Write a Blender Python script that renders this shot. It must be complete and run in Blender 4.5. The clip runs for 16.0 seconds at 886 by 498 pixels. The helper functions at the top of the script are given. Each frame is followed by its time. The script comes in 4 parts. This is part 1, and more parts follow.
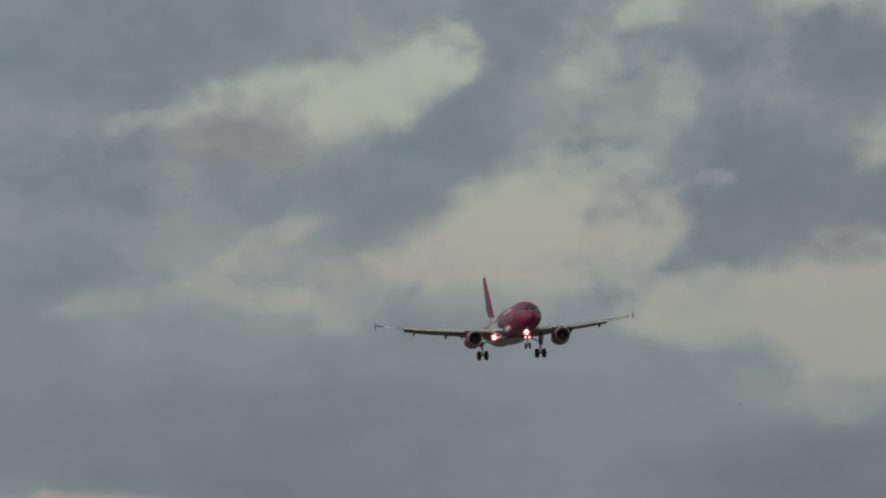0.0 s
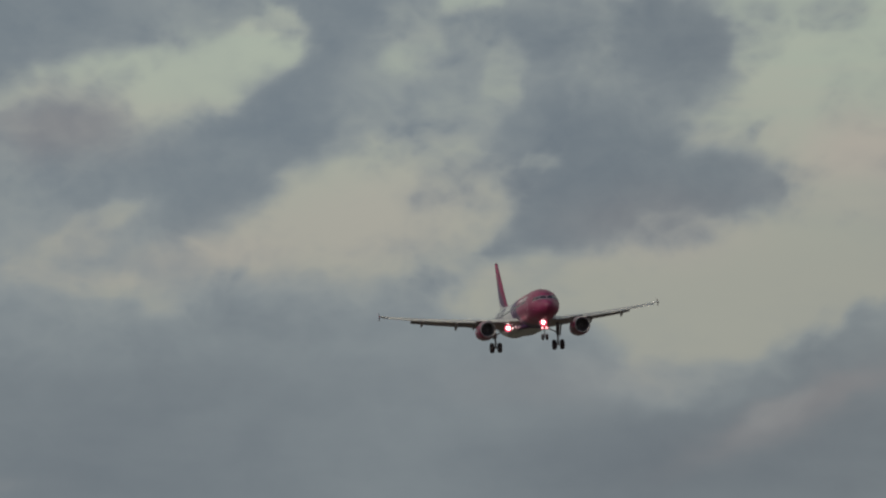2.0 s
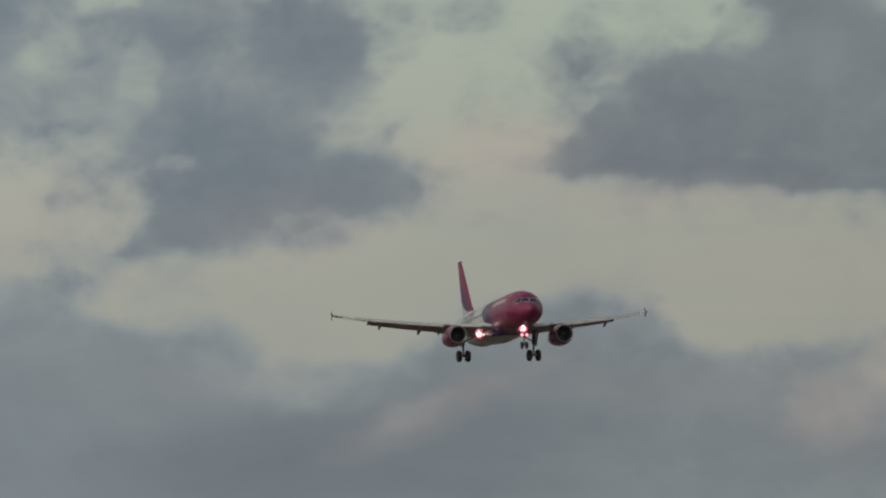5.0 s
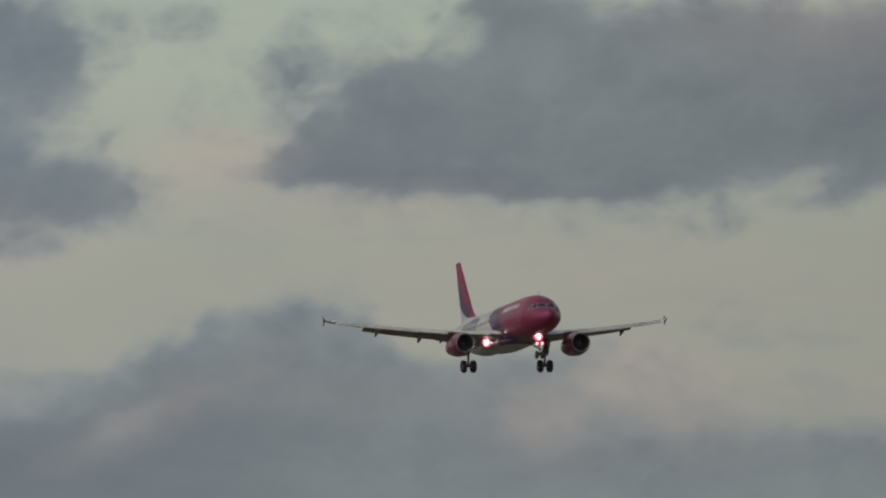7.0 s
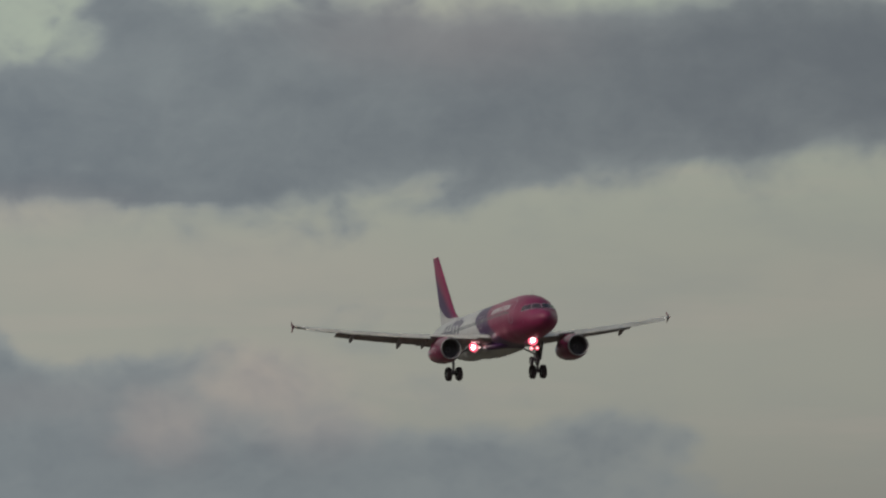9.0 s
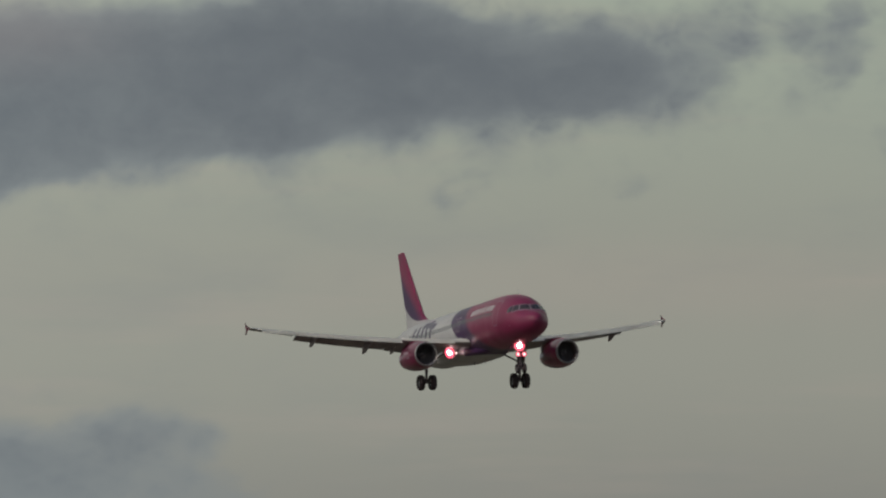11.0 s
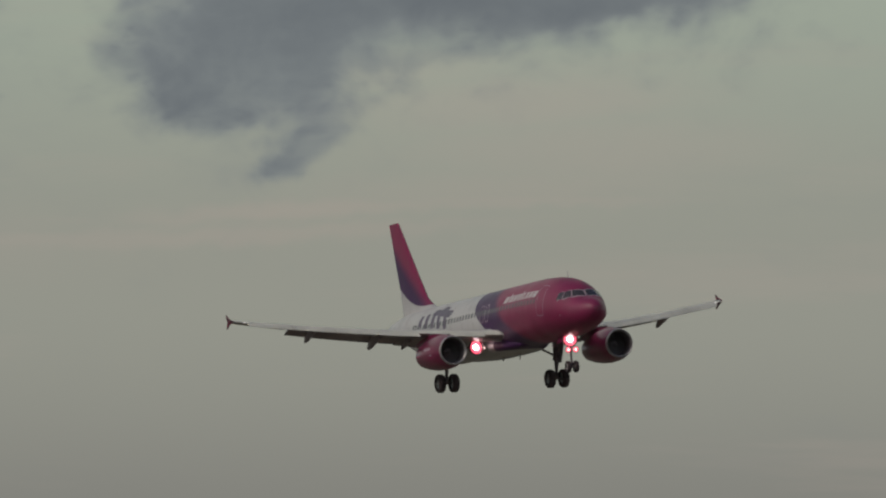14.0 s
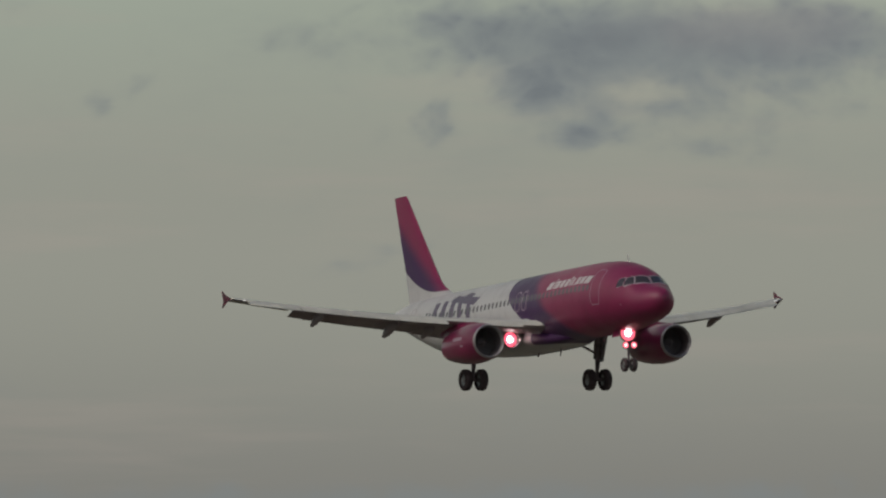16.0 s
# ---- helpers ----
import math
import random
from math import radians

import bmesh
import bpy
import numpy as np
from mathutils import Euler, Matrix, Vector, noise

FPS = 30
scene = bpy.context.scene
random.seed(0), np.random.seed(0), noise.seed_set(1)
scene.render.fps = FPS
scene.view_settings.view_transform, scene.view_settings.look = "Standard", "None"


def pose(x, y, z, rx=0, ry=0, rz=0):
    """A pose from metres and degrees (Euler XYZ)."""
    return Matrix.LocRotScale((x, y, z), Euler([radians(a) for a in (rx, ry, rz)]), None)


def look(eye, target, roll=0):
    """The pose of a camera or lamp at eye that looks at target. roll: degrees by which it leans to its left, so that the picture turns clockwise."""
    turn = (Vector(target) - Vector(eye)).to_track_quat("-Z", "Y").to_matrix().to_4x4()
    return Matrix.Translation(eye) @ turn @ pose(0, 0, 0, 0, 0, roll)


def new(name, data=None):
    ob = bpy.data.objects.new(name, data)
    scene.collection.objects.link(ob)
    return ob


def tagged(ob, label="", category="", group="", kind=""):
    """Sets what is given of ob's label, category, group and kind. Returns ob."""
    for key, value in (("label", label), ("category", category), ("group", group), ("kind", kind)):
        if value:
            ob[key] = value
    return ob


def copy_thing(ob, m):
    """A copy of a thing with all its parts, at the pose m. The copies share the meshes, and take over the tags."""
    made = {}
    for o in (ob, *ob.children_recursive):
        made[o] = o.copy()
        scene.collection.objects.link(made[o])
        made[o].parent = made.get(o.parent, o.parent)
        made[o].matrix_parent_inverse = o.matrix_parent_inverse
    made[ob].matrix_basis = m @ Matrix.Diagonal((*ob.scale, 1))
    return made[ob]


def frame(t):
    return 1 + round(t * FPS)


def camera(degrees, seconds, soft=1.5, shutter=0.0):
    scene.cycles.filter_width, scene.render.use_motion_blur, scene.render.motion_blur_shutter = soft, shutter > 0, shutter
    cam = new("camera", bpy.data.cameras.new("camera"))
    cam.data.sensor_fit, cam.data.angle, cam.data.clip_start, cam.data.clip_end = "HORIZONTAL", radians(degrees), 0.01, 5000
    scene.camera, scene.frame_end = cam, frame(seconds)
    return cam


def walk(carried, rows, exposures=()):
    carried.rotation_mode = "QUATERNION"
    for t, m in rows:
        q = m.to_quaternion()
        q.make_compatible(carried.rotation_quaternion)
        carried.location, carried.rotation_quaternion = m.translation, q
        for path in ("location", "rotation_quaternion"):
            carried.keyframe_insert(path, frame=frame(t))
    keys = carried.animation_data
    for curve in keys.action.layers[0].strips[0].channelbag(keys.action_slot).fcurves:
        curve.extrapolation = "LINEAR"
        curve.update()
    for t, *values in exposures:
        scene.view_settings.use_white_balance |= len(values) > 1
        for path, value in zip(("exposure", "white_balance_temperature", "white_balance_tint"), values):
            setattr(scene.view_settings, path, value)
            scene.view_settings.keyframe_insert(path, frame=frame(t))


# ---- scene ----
EYE = 1.7                     # height of the tripod head over the field
cam = camera(3.744, 16.0, soft=2.2, shutter=0.15)
walk(cam, (
    (0.0, pose(0, 0, EYE, 92.699, 0, -0.105)),
    (0.5, pose(0, 0, EYE, 92.703, 0, -0.258)),
    (1.0, pose(0, 0, EYE, 92.684, 0, -0.442)),
    (1.5, pose(0, 0, EYE, 92.656, 0, -0.650)),
    (2.0, pose(0, 0, EYE, 92.632, 0, -0.846)),
    (2.5, pose(0, 0, EYE, 92.615, 0, -1.040)),
    (3.0, pose(0, 0, EYE, 92.615, 0, -1.286)),
    (3.5, pose(0, 0, EYE, 92.610, 0, -1.521)),
    (4.0, pose(0, 0, EYE, 92.596, 0, -1.813)),
    (6.5, pose(0, 0, EYE, 92.713, 0, -3.262)),
    (7.0, pose(0, 0, EYE, 92.674, 0, -3.596)),
    (7.5, pose(0, 0, EYE, 92.649, 0, -3.965)),
    (8.0, pose(0, 0, EYE, 92.641, 0, -4.328)),
    (8.5, pose(0, 0, EYE, 92.670, 0, -4.719)),
    (9.0, pose(0, 0, EYE, 92.694, 0, -5.209)),
    (11.5, pose(0, 0, EYE, 92.646, 0, -7.786)),
    (12.0, pose(0, 0, EYE, 92.607, 0, -8.410)),
    (12.5, pose(0, 0, EYE, 92.606, 0, -9.104)),
    (13.0, pose(0, 0, EYE, 92.613, 0, -9.753)),
    (13.5, pose(0, 0, EYE, 92.587, 0, -10.392)),
    (14.0, pose(0, 0, EYE, 92.516, 0, -11.036)),
    (14.5, pose(0, 0, EYE, 92.478, 0, -11.766)),
    (15.0, pose(0, 0, EYE, 92.425, 0, -12.618)),
    (15.5, pose(0, 0, EYE, 92.413, 0, -13.502)),
    (16.0, pose(0, 0, EYE, 92.343, 0, -14.547)),
))

# ---- world and light: overcast evening sky, the sun behind thin cloud ----
SUN_EL, SUN_AZ = 36.0, 252.0
world = bpy.data.worlds.new("evening_sky")
scene.world = world
world.use_nodes = True
wn, wl = world.node_tree.nodes, world.node_tree.links
sky = wn.new("ShaderNodeTexSky")
sky.sky_type = "NISHITA"
sky.sun_disc = False
sky.sun_elevation, sky.sun_rotation = radians(SUN_EL), radians(SUN_AZ)
sky.dust_density = 4.0
wl.new(sky.outputs[0], wn["Background"].inputs[0])
wn["Background"].inputs[1].default_value = 0.06
lamp = bpy.data.lights.new("sun", "SUN")
lamp.energy, lamp.angle, lamp.color = 0.5, radians(25), (1.0, 0.93, 0.85)
sun = new("sun", lamp)
sa, se = radians(SUN_AZ), radians(SUN_EL)
sun.matrix_world = look((math.sin(sa) * math.cos(se) * 100, math.cos(sa) * math.cos(se) * 100, math.sin(se) * 100), (0, 0, 0))


# ---- materials ----
class Graph:
    """Short way to write node trees."""

    def __init__(self, name):
        self.mat = bpy.data.materials.new(name)
        self.mat.use_nodes = True
        self.n, self.l = self.mat.node_tree.nodes, self.mat.node_tree.links
        self.bsdf = self.n["Principled BSDF"]

    def put(self, socket, value):
        if isinstance(value, (int, float)):
            socket.default_value = value
        elif isinstance(value, tuple):
            socket.default_value = (*value, 1.0)[:len(socket.default_value)]
        else:
            self.l.new(value, socket)

    def coords(self, scale=(1, 1, 1), kind="Object"):
        m = self.n.new("ShaderNodeMapping")
        m.inputs["Scale"].default_value = scale
        self.l.new(self.n.new("ShaderNodeTexCoord").outputs[kind], m.inputs[0])
        return m.outputs[0]

    def noise(self, scale, detail=4.0, vector=None, rough=0.55):
        t = self.n.new("ShaderNodeTexNoise")
        t.inputs["Scale"].default_value, t.inputs["Detail"].default_value = scale, detail
        t.inputs["Roughness"].default_value = rough
        self.l.new(vector or self.coords(), t.inputs["Vector"])
        return t.outputs["Fac"]

    def math(self, op, a, b=0.0, c=0.0):
        m = self.n.new("ShaderNodeMath")
        m.operation = op
        for s, v in zip(m.inputs, (a, b, c)):
            self.put(s, v)
        return m.outputs[0]

    def step(self, value, lo, hi, out_lo=0.0, out_hi=1.0):
        m = self.n.new("ShaderNodeMapRange")
        m.interpolation_type = "SMOOTHSTEP"
        for s, v in zip(m.inputs, (value, lo, hi, out_lo, out_hi)):
            self.put(s, v)
        return m.outputs[0]

    def mix(self, fac, a, b, blend="MIX"):
        m = self.n.new("ShaderNodeMix")
        m.data_type, m.blend_type = "RGBA", blend
        self.put(m.inputs[0], fac)
        self.put(m.inputs[6], a)
        self.put(m.inputs[7], b)
        return m.outputs[2]

    def split(self, vector):
        s = self.n.new("ShaderNodeSeparateXYZ")
        self.l.new(vector, s.inputs[0])
        return s.outputs

    def bump(self, height, strength, distance=0.02):
        b = self.n.new("ShaderNodeBump")
        b.inputs["Strength"].default_value, b.inputs["Distance"].default_value = strength, distance
        self.l.new(height, b.inputs["Height"])
        self.l.new(b.outputs[0], self.bsdf.inputs["Normal"])

    def finish(self, color, rough, metal=0.0, coat=0.0):
        self.put(self.bsdf.inputs["Base Color"], color)
        self.put(self.bsdf.inputs["Roughness"], rough)
        self.bsdf.inputs["Metallic"].default_value = metal
        self.bsdf.inputs["Coat Weight"].default_value = coat
        return self.mat


def weathered(name, color, rough=0.4, metal=0.0, coat=0.0, dirt=0.25, scale=1.0):
    """A plain finish with faint streaks along the airflow and finer speckle."""
    g = Graph(name)
    big = g.noise(0.5 * scale, 5, g.coords((0.35, 1, 1)))
    fine = g.noise(6.0 * scale, 6, g.coords((0.15, 1, 1)))
    dark = tuple(c * (1 - dirt) for c in color)
    c = g.mix(g.step(big, 0.4, 0.7), color, dark)
    c = g.mix(g.math("MULTIPLY", g.step(fine, 0.5, 0.8), 0.35), c, dark)
    g.bump(fine, 0.08, 0.01)
    return g.finish(c, g.step(big, 0.3, 0.7, rough * 0.85, rough * 1.2), metal, coat)


MAGENTA, PURPLE, WHITE = (0.275, 0.020, 0.092), (0.056, 0.014, 0.088), (0.55, 0.54, 0.55)


def livery_body():
    """Magenta nose fading into purple, a curved edge, then white."""
    g = Graph("livery_body")
    p = g.coords()
    x, y, z = g.split(p)
    warp = g.noise(0.7, 4, p)
    back = g.math("MULTIPLY", x, -1.0)
    # edge of the colour: far back high on the side, further forward towards the belly
    edge = g.math("SUBTRACT", back, g.step(z, -1.6, 1.25, -1.85, 1.1))
    edge = g.math("SUBTRACT", edge, g.step(z, 1.1, 1.9, 0.0, 0.35))
    edge = g.math("SUBTRACT", edge, g.step(z, -2.28, -2.06, -5.0, 0.0))
    fade = g.math("ADD", back, g.math("SUBTRACT", g.math("MULTIPLY", z, -1.0), g.math("MULTIPLY", g.math("MINIMUM", z, 0.0), 0.6)))
    paint = g.mix(g.step(g.math("ADD", fade, g.math("MULTIPLY", warp, 0.3)), -4.35, -3.05), MAGENTA, PURPLE)
    c = g.mix(g.step(edge, -0.03, 0.03), paint, WHITE)
    dirt = g.math("MULTIPLY", g.step(warp, 0.45, 0.75), 0.18)
    c = g.mix(dirt, c, (0.07, 0.04, 0.06))
    fine = g.noise(9, 6, g.coords((0.1, 1, 1)))
    c = g.mix(g.math("MULTIPLY", g.step(fine, 0.55, 0.8), 0.12), c, (0.12, 0.11, 0.10))
    # faint skin joints along and round the body
    ring = g.math("ABSOLUTE", g.math("SUBTRACT", g.math("FRACT", g.math("MULTIPLY", back, 0.47)), 0.5))
    c = g.mix(g.step(ring, 0.004, 0.010, 0.35, 0.0), c, (0.08, 0.06, 0.07))
    g.bump(fine, 0.05, 0.01)
    return g.finish(c, g.step(warp, 0.3, 0.7, 0.40, 0.52), 0.0, 0.14)


def livery_fin():
    """Magenta along the leading edge, purple behind, white at the foot below a curve."""
    g = Graph("livery_fin")
    p = g.coords()
    x, y, z = g.split(p)
    back = g.math("MULTIPLY", x, -1.0)
    warp = g.noise(0.8, 4, p)
    behind = g.math("ADD", g.math("SUBTRACT", back, 18.65), g.math("MULTIPLY", g.math("SUBTRACT", 8.1, z), 0.843))
    paint = g.mix(g.step(g.math("SUBTRACT", behind, g.math("MULTIPLY", g.math("SUBTRACT", z, 1.5), 0.58)), -1.25, 0.9), MAGENTA, PURPLE)
    dx = g.math("SUBTRACT", back, FIN_CX)
    curve = g.math("SUBTRACT", z, g.math("ADD", FIN_CZ, g.math("MULTIPLY", g.math("POWER", g.math("MAXIMUM", dx, 0.0), 2.0), FIN_K)))
    c = g.mix(g.step(curve, -0.03, 0.03), WHITE, paint)
    c = g.mix(g.math("MULTIPLY", g.step(warp, 0.45, 0.75), 0.2), c, (0.08, 0.06, 0.08))
    g.bump(g.noise(8, 5, p), 0.05, 0.01)
    g.bsdf.inputs["Specular IOR Level"].default_value = 0.25
    return g.finish(c, 0.42, 0.0, 0.05)


FIN_CX, FIN_CZ, FIN_K = 14.0, 2.24, 0.058
M_BODY, M_FIN = livery_body(), livery_fin()
M_WHITE = weathered("white_paint", WHITE, 0.35, coat=0.3)
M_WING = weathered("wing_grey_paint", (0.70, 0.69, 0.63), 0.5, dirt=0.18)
M_UNDER = weathered("dark_wing_grey", (0.37, 0.31, 0.33), 0.55, dirt=0.3)
M_SLAT = weathered("slat_metal", (0.74, 0.72, 0.64), 0.5, metal=0.05, dirt=0.22)
M_LIP = weathered("polished_inlet_lip", (0.44, 0.42, 0.43), 0.48, metal=0.6, dirt=0.2)
M_COWL = weathered("magenta_cowl_paint", (0.225, 0.018, 0.080), 0.32, coat=0.35, dirt=0.3)
M_PURPLE = weathered("purple_paint", PURPLE, 0.34, coat=0.3)
M_MAGENTA = weathered("magenta_paint", MAGENTA, 0.32, coat=0.35)
M_FENCE = weathered("dark_red_fence_paint", (0.130, 0.020, 0.045), 0.45, dirt=0.3)
M_TITLE = weathered("white_lettering_paint", (0.70, 0.66, 0.68), 0.4, dirt=0.1)
M_DOORLINE = weathered("door_outline_paint", (0.43, 0.31, 0.38), 0.4, dirt=0.1)
M_DARK = weathered("inlet_dark_liner", (0.19, 0.16, 0.175), 0.5)
M_FAN = weathered("titanium_blade", (0.20, 0.18, 0.19), 0.45, metal=0.5)
M_STRUT = weathered("landing_gear_steel", (0.25, 0.20, 0.22), 0.5, metal=0.2, dirt=0.5, scale=4)
M_TYRE = weathered("tyre_rubber", (0.080, 0.058, 0.066), 0.85, dirt=0.3, scale=6)
M_RIM = weathered("wheel_rim_alloy", (0.30, 0.30, 0.31), 0.4, metal=0.6, dirt=0.5, scale=6)
M_EXHAUST = weathered("exhaust_metal", (0.14, 0.12, 0.11), 0.45, metal=0.7, dirt=0.4)
M_GLASS = weathered("cockpit_glass", (0.060, 0.050, 0.058), 0.10, coat=0.6, dirt=0.0)
M_CABIN = weathered("cabin_window_pane", (0.17, 0.16, 0.18), 0.2, dirt=0.0)
M_FRAME = weathered("window_frame_grey", (0.55, 0.46, 0.49), 0.45)
M_PLUMAGE = weathered("dark_plumage", (0.045, 0.038, 0.033), 0.8, dirt=0.4, scale=30)


def glowing(name, color, strength):
    g = Graph(name)
    g.put(g.bsdf.inputs["Emission Color"], color)
    g.bsdf.inputs["Emission Strength"].default_value = strength
    return g.finish((0.8, 0.8, 0.8), 0.2)


M_LAMP = glowing("landing_lamp_glass", (1.0, 0.84, 0.82), 16.0)
# red glare seen round a lit lamp, put into an emissive ring
M_LAMP_HALO = glowing("landing_lamp_halo", (1.0, 0.08, 0.15), 1.5)
M_LAMP_SMALL = glowing("taxi_lamp_glass", (1.0, 0.66, 0.60), 3.0)
M_NAV = glowing("wingtip_lamp_glass", (1.0, 0.95, 0.9), 0.4)


def sky_material():
    g = Graph("cloudy_evening_sky")
    at = g.n.new("ShaderNodeAttribute")
    at.attribute_name = "cover"
    cover, rosy, high = g.split(at.outputs["Vector"])
    p = g.coords((1, 1, 1.35))
    # billows: the coordinates themselves are stirred before the finer noise
    stir = g.n.new("ShaderNodeTexNoise")
    stir.inputs["Scale"].default_value, stir.inputs["Detail"].default_value = 0.030, 3.0
    g.l.new(p, stir.inputs["Vector"])
    push = g.n.new("ShaderNodeVectorMath")
    push.operation = "MULTIPLY_ADD"
    g.l.new(stir.outputs["Color"], push.inputs[0])
    push.inputs[1].default_value = (22.0, 22.0, 22.0)
    g.l.new(p, push.inputs[2])
    q = push.outputs[0]
    soft = g.math("SUBTRACT", g.noise(0.011, 4, p, 0.55), 0.5)
    fine = g.math("SUBTRACT", g.noise(0.040, 5, q, 0.6), 0.5)
    wisp = g.math("SUBTRACT", g.noise(0.13, 4, q, 0.6), 0.5)
    cells = g.n.new("ShaderNodeTexVoronoi")
    cells.feature = "SMOOTH_F1"
    for key, value in (("Scale", 0.040), ("Detail", 2.0), ("Roughness", 0.55), ("Lacunarity", 2.3), ("Smoothness", 0.7)):
        cells.inputs[key].default_value = value
    g.l.new(q, cells.inputs["Vector"])
    puff = g.math("SUBTRACT", 0.74, cells.outputs["Distance"])
    # the edges fray more where the cover is half open
    half = g.math("MULTIPLY", cover, g.math("MAXIMUM", g.math("SUBTRACT", 0.84, cover), 0.0))
    fray = g.math("MULTIPLY", g.math("ADD", 0.16, g.math("MULTIPLY", half, 5.0)), g.step(high, 0.26, 0.40, 0.5, 1.0))
    rough = g.math("ADD", g.math("MULTIPLY", soft, 0.55), g.math("ADD", g.math("ADD", g.math("MULTIPLY", fine, 0.40), g.math("MULTIPLY", puff, 0.55)), g.math("MULTIPLY", wisp, 0.16)))
    d = g.math("ADD", cover, g.math("MULTIPLY", rough, fray))
    # lumps inside the cloud, finer and stronger higher up, long flat folds low down
    folds = g.math("SUBTRACT", g.noise(0.0060, 4, g.coords((1, 1, 4.0)), 0.5), 0.5)
    up = g.step(high, 0.30, 0.50, 0.08, 0.34)
    lump = g.math("ADD", d, g.math("ADD", g.math("MULTIPLY", folds, 0.45), g.math("MULTIPLY", g.math("ADD", soft, fine), up)))
    body = g.step(d, 0.0, 0.80)
    clear = g.mix(g.step(high, 0.0, 0.34), SKY_LOW, SKY_MID)
    clear = g.mix(g.step(high, 0.36, 0.72), clear, SKY_HIGH)
    streak = g.step(g.noise(0.0045, 4, g.coords((1, 1, 9)), 0.6), 0.5, 0.72)
    clear = g.mix(g.math("MAXIMUM", g.math("MULTIPLY", rosy, 0.75), g.math("MULTIPLY", streak, 0.20)), clear, SKY_ROSE)
    veil = g.step(g.noise(0.006, 5, g.coords((1, 1, 3)), 0.6), 0.5, 0.75)
    clear = g.mix(g.math("MULTIPLY", veil, 0.22), clear, CLOUD_GREY)
    west = g.n.new("ShaderNodeAttribute")
    west.attribute_name = "west"
    clear = g.mix(west.outputs["Fac"], clear, SKY_WEST, "MULTIPLY")
    pale = g.mix(west.outputs["Fac"], CLOUD_GREY, CLOUD_PALE)
    dark = g.mix(g.math("MULTIPLY", g.math("POWER", west.outputs["Fac"], 2.0), g.step(high, 0.25, 0.55, 0.35, 0.75)), CLOUD_DARK, CLOUD_BLUE)
    shade = g.mix(g.step(lump, 0.48, 1.18), pale, dark)
    shade = g.mix(g.math("MULTIPLY", rosy, 0.75), shade, CLOUD_ROSE)
    c = g.mix(body, clear, shade)
    g.n.remove(g.bsdf)
    e = g.n.new("ShaderNodeEmission")
    g.put(e.inputs[0], c)
    g.l.new(e.outputs[0], g.n["Material Output"].inputs[0])
    return g.mat


def srgb(r, g, b):
    return tuple(((v / 255 + 0.055) / 1.055) ** 2.4 for v in (r, g, b))


SKY_LOW, SKY_MID, SKY_HIGH, SKY_ROSE = srgb(124, 123, 118), srgb(147, 148, 138), srgb(156, 165, 151), srgb(168, 155, 146)
SKY_WEST = (1.20, 1.21, 1.23)
CLOUD_DARK, CLOUD_GREY, CLOUD_PALE, CLOUD_ROSE = srgb(101, 107, 112), srgb(124, 130, 131), srgb(136, 144, 147), srgb(142, 136, 135)
CLOUD_BLUE = srgb(110, 123, 134)

# ---- sky backdrop: one far shell all round the field ----
SHELL = 4500.0
az = np.radians(np.concatenate((np.linspace(-180, -4, 60), np.arange(-3.9, 18.5, 0.022), np.linspace(19, 180, 60))))
el = np.radians(np.concatenate((np.linspace(-0.6, 1.0, 4), np.arange(1.05, 4.4, 0.022), np.linspace(4.6, 28, 30))))
AZ, EL = np.meshgrid(np.degrees(az), np.degrees(el))
cover, rosy = np.zeros(AZ.shape), np.zeros(AZ.shape)


def drift(a, e, seed, size):
    """Smooth uneven field that frays the outlines of the clouds."""
    r, total = np.random.RandomState(seed), np.zeros(a.shape)
    for k in range(26):
        w = size * 2.0 ** (k / 13)
        turn, shift = r.uniform(0, 6.283, 2)
        total += np.sin((a * math.cos(turn) + 1.4 * e * math.sin(turn)) * w + shift) * (size / w) ** 0.9
    return total / 5.0


def stirred(a, e):
    """Directions pushed about a little, so that no outline stays a plain oval."""
    return (a + 0.050 * drift(a, e, 3, 14.0) + 0.018 * drift(a, e, 7, 34.0),
            e + 0.020 * drift(a, e, 5, 12.0) + 0.006 * drift(a, e, 9, 34.0))


WA, WE = stirred(AZ, EL)


def patch_of(a, e, wide, tall, tilt, soft):
    """How far each direction lies inside a tilted, uneven oval, with a soft rim."""
    c, s = math.cos(radians(tilt)), math.sin(radians(tilt))
    ca, ce = stirred(np.array(a), np.array(e))
    u, v = ((WA - ca) * c + (WE - ce) * s) / wide, (-(WA - ca) * s + (WE - ce) * c) / tall
    return 1 / (1 + np.exp(np.clip((np.sqrt(u * u + v * v) - 1) / soft, -50, 50)))


def cloud(a, e, wide, tall, tilt, amount, soft=0.19):
    """Brings the cover round a direction (degrees) towards an amount: 0 open sky, 1 thick dark cloud."""
    m = patch_of(a, e, wide, tall, tilt, soft)
    cover[...] += (amount - cover) * m


def blush(a, e, wide, tall, tilt, amount):
    rosy[...] = np.maximum(rosy, amount * patch_of(a, e, wide, tall, tilt, 0.28))


